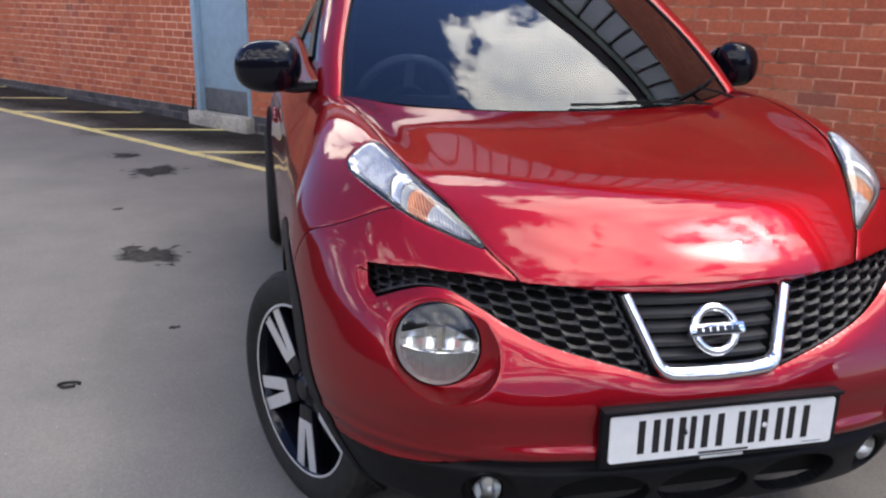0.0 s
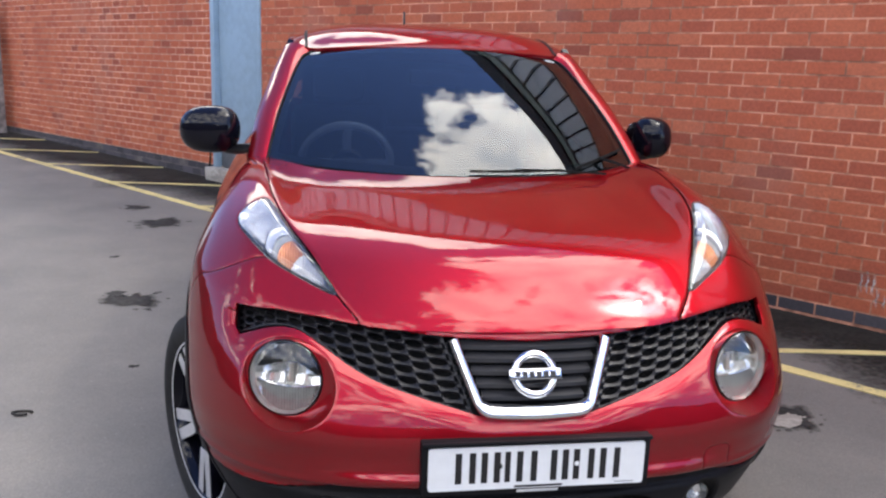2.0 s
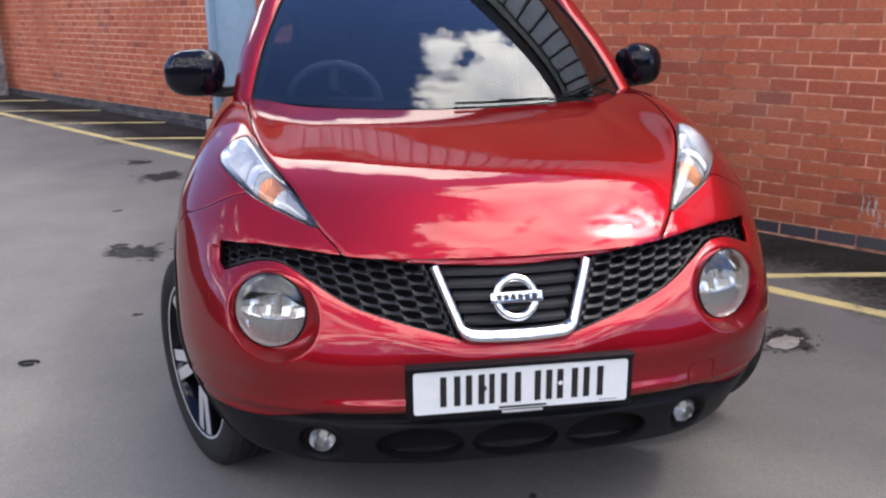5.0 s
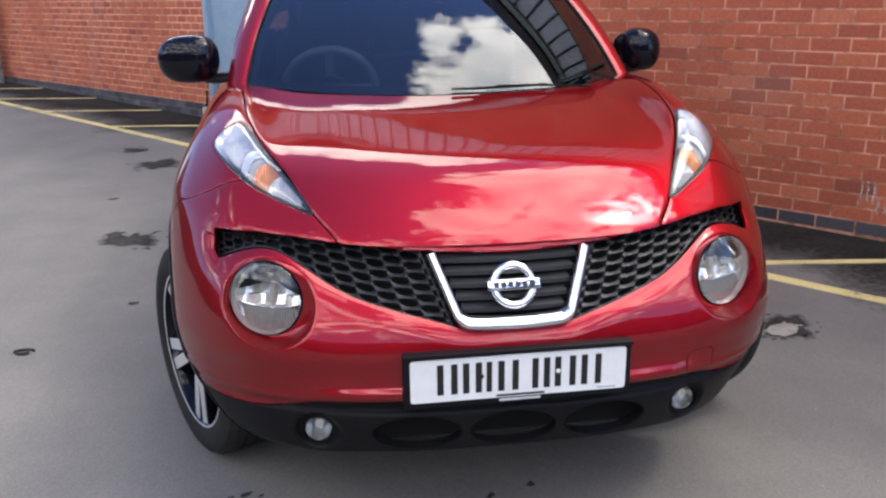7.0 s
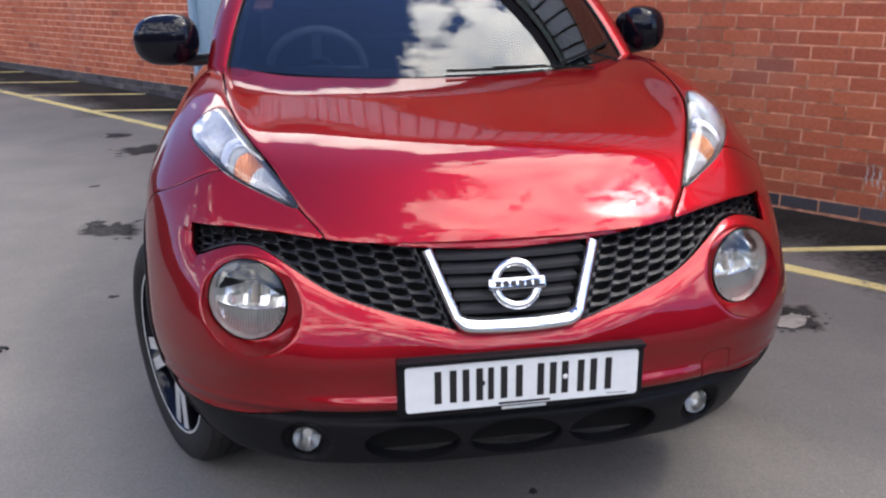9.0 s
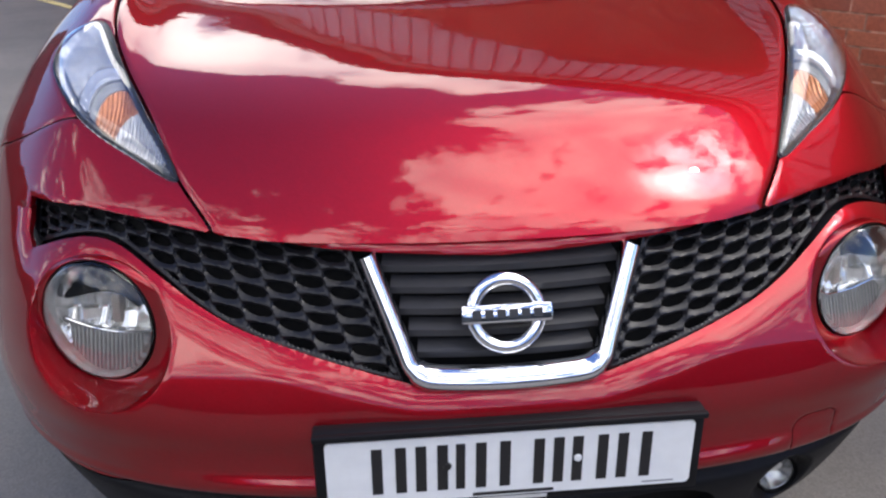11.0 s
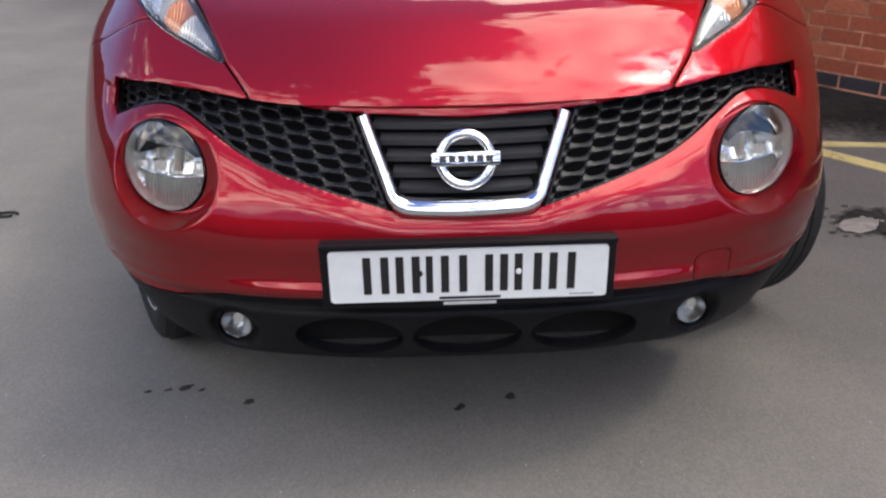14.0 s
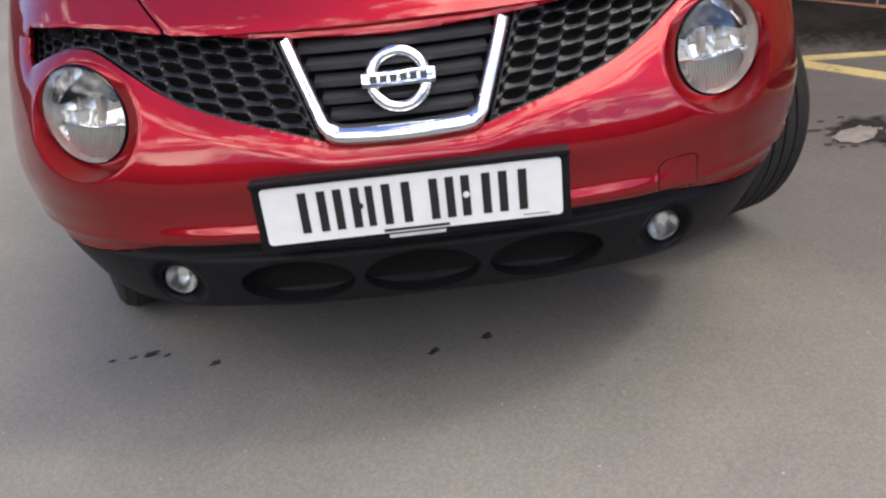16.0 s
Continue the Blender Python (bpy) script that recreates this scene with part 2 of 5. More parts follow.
def ribbed(name, colour, rough, metal=0.8, squares=False):
    """Moulded metallised plastic with fine upright ribs, or with a net of small squares."""
    m = plain(name, colour, rough, metal=metal, grain=0.15, grain_size=60.0)
    n, l, b = m.node_tree.nodes, m.node_tree.links, m.node_tree.nodes["Principled BSDF"]
    co = n.new("ShaderNodeTexCoord")
    wave = node(n, "ShaderNodeTexWave", Scale=48.0, Distortion=0.4, Detail=1.0)
    wave.bands_direction = "X"
    bp = node(n, "ShaderNodeBump", Strength=1.0, Distance=0.0028 if squares else 0.0016)
    l.new(co.outputs["Object"], wave.inputs["Vector"])
    height = wave.outputs["Fac"]
    if squares:
        cross = node(n, "ShaderNodeTexWave", Scale=48.0, Distortion=0.4, Detail=1.0)
        cross.bands_direction = "Y"
        l.new(co.outputs["Object"], cross.inputs["Vector"])
        both = n.new("ShaderNodeMath")
        both.operation = "MULTIPLY"
        l.new(wave.outputs["Fac"], both.inputs[0])
        l.new(cross.outputs["Fac"], both.inputs[1])
        height = both.outputs[0]
    l.new(height, bp.inputs["Height"])
    l.new(bp.outputs["Normal"], b.inputs["Normal"])
    return m


def stain_shade_material(name, colour):
    """A stain, also dirt with painted shade, thinning out raggedly towards its edge, where the mesh's wear reaches 1.
    """
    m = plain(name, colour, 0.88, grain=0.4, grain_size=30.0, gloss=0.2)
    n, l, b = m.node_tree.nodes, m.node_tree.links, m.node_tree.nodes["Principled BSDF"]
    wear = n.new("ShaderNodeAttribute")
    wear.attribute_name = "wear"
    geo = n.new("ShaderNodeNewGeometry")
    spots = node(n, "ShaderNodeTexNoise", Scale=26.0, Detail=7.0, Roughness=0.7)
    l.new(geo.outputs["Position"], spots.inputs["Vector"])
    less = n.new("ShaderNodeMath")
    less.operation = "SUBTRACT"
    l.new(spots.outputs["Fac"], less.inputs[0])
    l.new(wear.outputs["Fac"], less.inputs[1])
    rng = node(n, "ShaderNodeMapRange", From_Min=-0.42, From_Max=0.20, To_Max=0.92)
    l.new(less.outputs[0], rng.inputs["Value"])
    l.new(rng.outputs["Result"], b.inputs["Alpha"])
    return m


RED = paint_material()
BLACK_TRIM = plain("black_textured_plastic", (0.008, 0.008, 0.0095), 0.46, bump=0.25, bump_size=900.0, gloss=0.14)
BLACK_SATIN = plain("black_satin_plastic", (0.007, 0.007, 0.009), 0.36, grain=0.1, gloss=0.36)
BLACK_GLOSS = plain("gloss_black_paint", (0.004, 0.004, 0.008), 0.16, coat=0.40, grain=0.05, gloss=0.1)
BLACK_MATT = plain("matt_black", (0.009, 0.009, 0.009), 0.9, grain=0.1, gloss=0.15)
CHROME = plain("chrome", (0.82, 0.83, 0.85), 0.05, metal=1.0, grain=0.03)
DIM_CHROME = plain("dim_chrome", (0.36, 0.37, 0.38), 0.16, metal=1.0, grain=0.1)
REFLECTOR = plain("lamp_reflector", (0.86, 0.86, 0.83), 0.19, metal=0.85, grain=0.04)
SILVER = plain("machined_alloy", (0.74, 0.74, 0.75), 0.38, metal=0.55, grain=0.06, grain_size=200.0)
RUBBER = plain("tyre_rubber", (0.021, 0.0205, 0.020), 0.80, grain=0.25, bump=0.3, gloss=0.25)
UNSEEN_WALL = plain("dark_unseen_wall", (0.060, 0.062, 0.060), 0.8, grain=0.4, grain_size=3.0)
LAMP_GLASS = glass_material("clear_lamp_cover", (0.97, 0.98, 0.98))
WINDOW_GLASS = glass_material("tinted_window_glass", (0.16, 0.21, 0.27), 1.6)
AMBER = ribbed("amber_ribbed_reflector", (0.46, 0.18, 0.085), 0.26, 0.5)
SLAT = plain("dark_grey_slat_plastic", (0.030, 0.030, 0.033), 0.30, grain=0.1)
FROST = ribbed("ribbed_silver_reflector", (0.44, 0.45, 0.47), 0.22, 0.7)
BAND = ribbed("ribbed_grey_band", (0.12, 0.125, 0.12), 0.30, 0.3)
HOUSING = plain("grey_chrome_housing", (0.42, 0.43, 0.46), 0.24, metal=0.9, grain=0.12)
PALE_LAMP = plain("silver_lamp_housing", (0.52, 0.54, 0.58), 0.20, metal=0.7, grain=0.12, grain_size=60.0)
NET_LAMP = ribbed("silver_netted_reflector", (0.46, 0.48, 0.53), 0.17, 0.75, True)
LENS_RIM = plain("frosted_lens_rim", (0.22, 0.23, 0.225), 0.22, coat=0.6, grain=0.15)
BULB_SHIELD = plain("warm_grey_bulb_shield", (0.42, 0.39, 0.35), 0.35, metal=0.5, grain=0.2)
GREY_LAMP = plain("grey_lamp_housing", (0.20, 0.21, 0.23), 0.35, grain=0.1)
PLATE_WHITE = plain("white_plate", (0.78, 0.79, 0.78), 0.30, coat=0.3, grain=0.03)
PLATE_BLACK = plain("black_print", (0.012, 0.012, 0.013), 0.35)
PALE_PRINT = plain("pale_print", (0.6, 0.6, 0.58), 0.5)
CLOTH = plain("dark_grey_cloth", (0.03, 0.03, 0.034), 0.9, grain=0.3)
DASH = plain("dark_dashboard_plastic", (0.022, 0.023, 0.025), 0.55, bump=0.2)
ASPHALT = asphalt_material()
YELLOW = worn_paint("worn_yellow_line_paint", (0.74, 0.62, 0.27), (0.17, 0.16, 0.14))
OIL = stain_shade_material("oil_stain", (0.040, 0.038, 0.036))
# dirt and the shade at the wall foot in one dark colour
DIRT_SHADE = stain_shade_material("dark_dirt_and_shade", (0.024, 0.022, 0.019))
SCALE_WHITE = stain_shade_material("white_scale", (0.62, 0.56, 0.52))
CONCRETE = plain("weathered_concrete", (0.36, 0.33, 0.29), 0.85, grain=0.25, grain_size=25.0, bump=0.4)
MORTAR = plain("sand_mortar", (0.62, 0.36, 0.26), 0.95, grain=0.4, grain_size=9.0, bump=0.5)
WARM_MORTAR = plain("weathered_warm_mortar", (0.50, 0.235, 0.150), 0.95, grain=0.5, grain_size=14.0, bump=0.5)
DARK_MORTAR = plain("dark_mortar", (0.13, 0.115, 0.11), 0.95, grain=0.4, grain_size=9.0, bump=0.5)
BLUE_PAINT = plain("pale_blue_door_paint", (0.26, 0.37, 0.47), 0.45, grain=0.08, grain_size=12.0)
BLUE_DARK = plain("scuffed_grey_kick_plate", (0.095, 0.10, 0.11), 0.5, grain=0.25, grain_size=15.0)
CLADDING = plain("grey_metal_cladding", (0.56, 0.58, 0.58), 0.5, metal=0.0, grain=0.12, grain_size=4.0)
FASCIA = plain("green_grey_fascia", (0.30, 0.36, 0.30), 0.5, grain=0.1)
GUTTER = plain("dark_gutter", (0.018, 0.018, 0.020), 0.5)
OLD_WOOD = plain("weathered_grey_timber", (0.30, 0.28, 0.27), 0.9, grain=0.35, grain_size=14.0, bump=0.5, bump_size=120.0)
RED_STOPS = [(0.0, (0.300, 0.075, 0.044)), (0.06, (0.420, 0.100, 0.052)), (0.5, (0.495, 0.122, 0.058)), (0.9, (0.530, 0.143, 0.068)), (1.0, (0.560, 0.165, 0.085))]
BLUE_STOPS = [(0.0, (0.040, 0.036, 0.043)), (1.0, (0.085, 0.077, 0.088))]
BRICK = brick_material("red_brick", True, RED_STOPS)
BRICK_REST = brick_material("red_brick_mass", False, RED_STOPS)
BLUE_BRICK = brick_material("blue_brick", True, BLUE_STOPS, (0.2, 0.19, 0.18))
BLUE_REST = brick_material("blue_brick_mass", False, BLUE_STOPS, (0.2, 0.19, 0.18))


# ---- mesh helpers ----
def mesh_of(name, verts, faces, mat, smooth=True, sharp=None):
    me = bpy.data.meshes.new(name)
    me.from_pydata([tuple(v) for v in verts], [], faces)
    me.materials.append(mat)
    me.polygons.foreach_set("use_smooth", [smooth] * len(me.polygons))
    if sharp:
        me.set_sharp_from_angle(angle=radians(sharp))
    me.update()
    return me


def set_wear(ob, values):
    ob.data.attributes.new("wear", "FLOAT", "POINT").data.foreach_set("value", [float(v) for v in values])


def thing(name, at, label, category, group="", kind=""):
    ob = new(name)
    ob.empty_display_size = 0.2
    ob.location = at
    return tagged(ob, label, category, group, kind)


def hang(ob, parent):
    """Make ob, built in world metres, a part of parent."""
    ob.parent = parent
    bpy.context.view_layer.update()
    ob.matrix_parent_inverse = parent.matrix_world.inverted()
    return ob


def part_mesh(name, verts, faces, mat, parent, label="", smooth=True, sharp=40):
    ob = new(name, mesh_of(name, verts, faces, mat, smooth, sharp))
    hang(ob, parent)
    return tagged(ob, label)


def part(name, bm, mat, parent, label="", smooth=True, sharp=40):
    me = bpy.data.meshes.new(name)
    bm.to_mesh(me)
    bm.free()
    me.materials.append(mat)
    me.polygons.foreach_set("use_smooth", [smooth] * len(me.polygons))
    if smooth and sharp:
        me.set_sharp_from_angle(angle=radians(sharp))
    ob = new(name, me)
    if parent is not None:
        hang(ob, parent)
    return tagged(ob, label)


def box_bm(lo, hi, bevel=0.0, turn=None, bm=None):
    """A bevelled box from corner to corner, turned by a matrix afterwards."""
    bm = bm or bmesh.new()
    size = [b - a for a, b in zip(lo, hi)]
    mid = [(a + b) / 2 for a, b in zip(lo, hi)]
    made = bmesh.ops.create_cube(bm, size=1.0, matrix=Matrix.Translation(mid) @ Matrix.Diagonal((*size, 1)))["verts"]
    if bevel:
        edges = list({e for v in made for e in v.link_edges})
        made = bmesh.ops.bevel(bm, geom=edges, offset=bevel, segments=2, affect="EDGES", profile=0.5)["verts"]
        made = list({v for v in made})
    if turn is not None:
        bmesh.ops.transform(bm, matrix=turn, verts=bm.verts[:] if not bevel else bm.verts[:])
    return bm


def lathe(profile, n=48, cap=False):
    """Turn a profile of (radius, height) pairs about the z axis."""
    verts, faces = [], []
    for i in range(n):
        a = 2 * math.pi * i / n
        verts += [(r * math.cos(a), r * math.sin(a), h) for r, h in profile]
    m = len(profile)
    for i in range(n):
        j = (i + 1) % n
        for k in range(m - 1):
            faces.append((i * m + k, j * m + k, j * m + k + 1, i * m + k + 1))
    return verts, faces


def moved(verts, m):
    return [m @ Vector(v) for v in verts]


def sweep(path, section, closed=False, up=(0, 0, 1)):
    """Carry a closed section (pairs) along a path of points."""
    path = [Vector(p) for p in path]
    verts, faces = [], []
    k, n = len(section), len(path)
    for i, p in enumerate(path):
        a = path[(i - 1) % n] if (closed or i) else path[i]
        b = path[(i + 1) % n] if (closed or i < n - 1) else path[i]
        t = (b - a).normalized()
        side = t.cross(Vector(up))
        side = side.normalized() if side.length > 1e-6 else Vector((1, 0, 0))
        top = side.cross(t)
        verts += [p + side * sx + top * sy for sx, sy in section]
    for i in range(n if closed else n - 1):
        j = (i + 1) % n
        for q in range(k):
            faces.append((i * k + q, i * k + (q + 1) % k, j * k + (q + 1) % k, j * k + q))
    if not closed:
        faces += [tuple(range(k - 1, -1, -1)), tuple((n - 1) * k + q for q in range(k))]
    return verts, faces


def round_section(r, n=10, squash=1.0):
    return [(r * math.cos(2 * math.pi * i / n), r * squash * math.sin(2 * math.pi * i / n)) for i in range(n)]


def spline(points, n=12, closed=True):
    """A smooth curve through a few points."""
    p = np.asarray(points, float)
    out = []
    m = len(p)
    for i in range(m if closed else m - 1):
        a, b, c, d = (p[(i + k) % m] if closed else p[min(max(i + k, 0), m - 1)] for k in (-1, 0, 1, 2))
        for t in np.linspace(0, 1, n, endpoint=False):
            out.append(0.5 * (2 * b + (c - a) * t + (2 * a - 5 * b + 4 * c - d) * t * t + (3 * b - a - 3 * c + d) * t ** 3))
    if not closed:
        out.append(p[-1])
    return np.array(out)


def inside(poly, x, y):
    """Signed distance to a closed outline, below 0 within it."""
    shape = np.shape(x)
    q = np.stack([np.ravel(x), np.ravel(y)], -1)
    best = np.full(len(q), 1e9)
    within = np.zeros(len(q), bool)
    for a, b in zip(poly, np.roll(poly, -1, axis=0)):
        e, w = b - a, q - a
        t = np.clip((w @ e) / max(e @ e, 1e-12), 0, 1)
        best = np.minimum(best, np.sum((w - t[:, None] * e) ** 2, axis=1))
        hit = ((a[1] > q[:, 1]) != (b[1] > q[:, 1]))
        if abs(e[1]) > 1e-12:
            within ^= hit & (q[:, 0] < a[0] + (q[:, 1] - a[1]) / e[1] * e[0])
    return (np.sqrt(best) * np.where(within, -1, 1)).reshape(shape)


def normals_of(grid):
    du, dv = np.gradient(grid, axis=0), np.gradient(grid, axis=1)
    nn = np.cross(du, dv)
    return nn / np.maximum(np.linalg.norm(nn, axis=-1, keepdims=True), 1e-9)


def clip_grid(grid, keep, rim=0.0, rim_way=None, flip=False):
    """The part of a grid of points where keep is below 0, cut along its zero line, with a rim turned inwards."""
    m, n = keep.shape
    verts, faces, index = [], [], {}

    def corner(i, j):
        key = (i, j)
        if key not in index:
            index[key] = len(verts)
            verts.append(grid[i, j])
        return index[key]

    def cross(a, b):
        key = (a, b) if a < b else (b, a)
        if key not in index:
            ka, kb = keep[key[0]], keep[key[1]]
            t = min(max(ka / (ka - kb), 0.02), 0.98)
            index[key] = len(verts)
            verts.append(grid[key[0]] * (1 - t) + grid[key[1]] * t)
        return index[key]

    neg = keep < 0
    any_in = neg[:-1, :-1] | neg[1:, :-1] | neg[1:, 1:] | neg[:-1, 1:]
    for i, j in np.argwhere(any_in):
        i, j = int(i), int(j)
        ring = [(i, j), (i + 1, j), (i + 1, j + 1), (i, j + 1)]
        poly = []
        for a, b in zip(ring, ring[1:] + ring[:1]):
            if neg[a]:
                poly.append(corner(*a))
            if neg[a] != neg[b]:
                poly.append(cross(a, b))
        if len(poly) > 2:
            faces.append(tuple(poly[::-1] if flip else poly))
    if rim and rim_way is not None:
        seen = {}
        for f in faces:
            for a, b in zip(f, f[1:] + f[:1]):
                seen[(a, b)] = True
        edges = [e for e in seen if (e[1], e[0]) not in seen]
        nv = normals_of(grid)
        low = {}
        inverse = {v: k for k, v in index.items()}

        def lower(a):
            if a not in low:
                k = inverse[a]
                w = nv[k] if isinstance(k[0], int) else (nv[k[0]] + nv[k[1]]) / 2
                low[a] = len(verts)
                verts.append(verts[a] + np.asarray(w) * rim * rim_way)
            return low[a]

        for a, b in edges:
            faces.append((b, a, lower(a), lower(b)))
    return verts, faces

# ---- yard: ground, wall, door, gate ----
WALL_ALONG, WALL_OUT, WALL_AT = Vector((0.6126, -0.7904, 0)), Vector((0.7904, 0.6126, 0)), 3.62
LINE_AT, COURSE, FIRST = 2.60, 0.0785, 0.020


def ground_z(x, y):
    """Level under the car, rising gently towards the far end of the yard."""
    return 0.0165 * np.logaddexp(0, (np.minimum(y, 16.0) - 2.3) * 3) / 3


def yard(s, n, z=0.0):
    """A point by its distance along the wall, out from the wall's line, and height."""
    return WALL_ALONG * s + WALL_OUT * n + Vector((0, 0, z))


def ground_sheet():
    xs = np.concatenate([[-400, -120, -40, -18], np.arange(-10, 10.1, 0.5), [18, 40, 120, 400]])
    ys = np.concatenate([[-400, -120, -40, -15], np.arange(-8, 18.1, 0.5), [40, 120, 400]])
    grid_x, grid_y = np.meshgrid(xs, ys, indexing="ij")
    z = ground_z(grid_x, grid_y)
    verts = np.stack([grid_x, grid_y, z], -1).reshape(-1, 3)
    m = len(ys)
    faces = [(i * m + j, (i + 1) * m + j, (i + 1) * m + j + 1, i * m + j + 1) for i in range(len(xs) - 1) for j in range(m - 1)]
    ob = new("ground", mesh_of("ground", verts, faces, ASPHALT))
    tagged(ob, "worn grey asphalt yard with pale specks", "ground", kind="structure")


ground_sheet()


def strip(a, b, width, name, label, lift=0.004):
    """A painted line on the asphalt from a to b, with slightly ragged edges."""
    a, b = Vector(a), Vector(b)
    along = (b - a).normalized()
    side = Vector((-along.y, along.x, 0))
    n = max(2, int((b - a).length / 0.12))
    verts, faces = [], []
    for i in range(n + 1):
        p = a.lerp(b, i / n)
        for e in (-1, 1):
            q = p + side * e * (width / 2 + random.uniform(-0.004, 0.004))
            verts += [(q.x, q.y, float(ground_z(q.x, q.y)) + lift), (q.x, q.y, float(ground_z(q.x, q.y)) - 0.004)]
    for i in range(n):
        k = 4 * i
        faces += [(k, k + 2, k + 6, k + 4), (k + 2, k + 3, k + 7, k + 6), (k + 1, k, k + 4, k + 5)]
    ob = new(name, mesh_of(name, verts, faces, YELLOW, smooth=False))
    return tagged(ob, label, "line marking", "yellow hatched margin", "structure")


strip(yard(-16, LINE_AT), yard(6, LINE_AT), 0.085, "yellow_line", "long worn yellow line painted on the asphalt")
for s_at in (-12.7, -11.0, -9.3, -7.6, -5.87, -4.15, -2.45, -0.78, 0.93, 2.64):
    start = yard(s_at, LINE_AT)
    way = Vector((1, -0.15, 0)).normalized()
    strip(start, start + way * (0.99 / way.dot(WALL_OUT)), 0.060, "yellow_hatch_line", "short worn yellow hatch line towards the wall", 0.006)


def blot(name, x, y, rx, ry, mat, label, turn=0.0, rough=0.35, lift=0.003, seed=0):
    """A flat stain with a ragged outline."""
    rnd = random.Random(seed)
    ph = [rnd.uniform(0, 6.28) for _ in range(12)]
    n = 96
    verts, faces, wear = [], [], []
    for k, f in enumerate((1.0, 0.6, 0.0)):
        for i in range(n if f else 1):
            a = 2 * math.pi * i / n
            w = 1 + rough * sum(math.sin(a * (q + 2) + ph[q]) / (q + 2.6) ** 0.85 for q in range(12)) * 0.75
            dx, dy = rx * f * w * math.cos(a), ry * f * w * math.sin(a)
            px, py = x + dx * math.cos(turn) - dy * math.sin(turn), y + dx * math.sin(turn) + dy * math.cos(turn)
            verts.append((px, py, float(ground_z(px, py)) + lift + (0.0008 if f < 1 else 0)))
            wear.append((0.85, 0.25, 0.0)[k] if rx > 0.05 else (0.5, 0.1, 0.0)[k])
    for i in range(n):
        j = (i + 1) % n
        faces += [(i, j, n + j, n + i), (n + i, n + j, 2 * n)]
    # spatter round the rim
    for _ in range(12 if rx > 0.05 else 0):
        a, f, r = rnd.uniform(0, 6.28), rnd.uniform(0.95, 1.5), rnd.uniform(0.05, 0.16) * min(rx, ry)
        cx, cy = rx * f * math.cos(a), ry * f * math.sin(a)
        k = len(verts)
        for i in range(7):
            b = 6.283 * i / 7
            dx, dy = cx + r * rnd.uniform(0.7, 1.6) * math.cos(b), cy + r * rnd.uniform(0.6, 1.1) * math.sin(b)
            px, py = x + dx * math.cos(turn) - dy * math.sin(turn), y + dx * math.sin(turn) + dy * math.cos(turn)
            verts.append((px, py, float(ground_z(px, py)) + lift))
            wear.append(0.55)
        faces.append(tuple(range(k, k + 7)))
    ob = new(name, mesh_of(name, verts, faces, mat))
    set_wear(ob, wear)
    return tagged(ob, label, "stain", "stains on the asphalt", "structure")


blot("oil_stain", -1.545, 3.22, 0.16, 0.15, OIL, "large dark oil stain soaked into the asphalt", -0.25, 0.42, seed=3)
blot("oil_stain", -1.66, 3.36, 0.06, 0.07, OIL, "small dark oil stain beside a larger one", 0.2, 0.4, seed=5)
blot("oil_stain", -1.74, 5.48, 0.20, 0.17, OIL, "dark oil stain near the yellow line", 0.1, 0.4, seed=6)
blot("oil_stain", -2.05, 6.15, 0.11, 0.12, OIL, "thin dark oil stain near the yellow line", -0.2, 0.5, seed=7)
blot("oil_drip", -1.86, 4.29, 0.035, 0.03, OIL, "small dark drip on the asphalt", 0.5, 0.3, seed=8)
blot("oil_drip", -1.33, 2.14, 0.024, 0.02, OIL, "small dark drip on the asphalt", 0.5, 0.4, seed=9)
for k, (px, py, r) in enumerate(((-0.79, 0.405, 0.010), (-0.74, 0.41, 0.010), (-0.698, 0.418, 0.018), (-0.655, 0.405, 0.009), (-0.526, 0.347, 0.015), (-0.006, 0.294, 0.015), (0.121, 0.333, 0.016))):
    blot("oil_drip", px, py, r * 1.05, r * 0.62, OIL, "small black oil drip in front of the car", 0.2 * k, 0.35, seed=20 + k)
blot("drain_surround", 1.50, 1.33, 0.15, 0.11, OIL, "dark broken asphalt round a small cover", 0.6, 0.35, seed=31)
blot("drain_cover", 1.46, 1.29, 0.085, 0.055, CONCRETE, "small pale stone cover sunk in dark asphalt", 0.5, 0.12, 0.007, seed=32)


def leaf_ring(x, y, r):
    path = [(x + r * math.cos(a) * (1 + 0.2 * math.sin(3 * a)), y + 0.6 * r * math.sin(a), 0.008) for a in np.linspace(0, 5.6, 20)]
    v, f = sweep(path, round_section(0.005, 6))
    ob = new("dead_leaf", mesh_of("dead_leaf", v, f, OIL))
    tagged(ob, "curled dark dead leaf lying on the asphalt", "leaf")


leaf_ring(-1.66, 1.62, 0.035)

# wall: core, bricks in courses, plinth, cladding above
S_LEFT, S_RIGHT, BRICK_TOP, ROOF_Z = -16.5, 5.0, 3.36, 4.60
DOOR_A, DOOR_B, DOOR_TOP, DOOR_SILL = -7.20, -6.28, 2.60, 0.232
wall = thing("wall_north", yard(-5, WALL_AT + 0.2), "long red brick wall with a blue brick plinth and grey cladding above", "wall", kind="structure")


def yard_box(s0, s1, n0, n1, z0, z1, bevel=0.0):
    bm = box_bm((s0, n0, z0), (s1, n1, z1), bevel)
    m = Matrix(((WALL_ALONG.x, WALL_OUT.x, 0, 0), (WALL_ALONG.y, WALL_OUT.y, 0, 0), (0, 0, 1, 0), (0, 0, 0, 1)))
    bmesh.ops.transform(bm, matrix=m, verts=bm.verts[:])
    bmesh.ops.recalc_face_normals(bm, faces=bm.faces[:])
    return bm


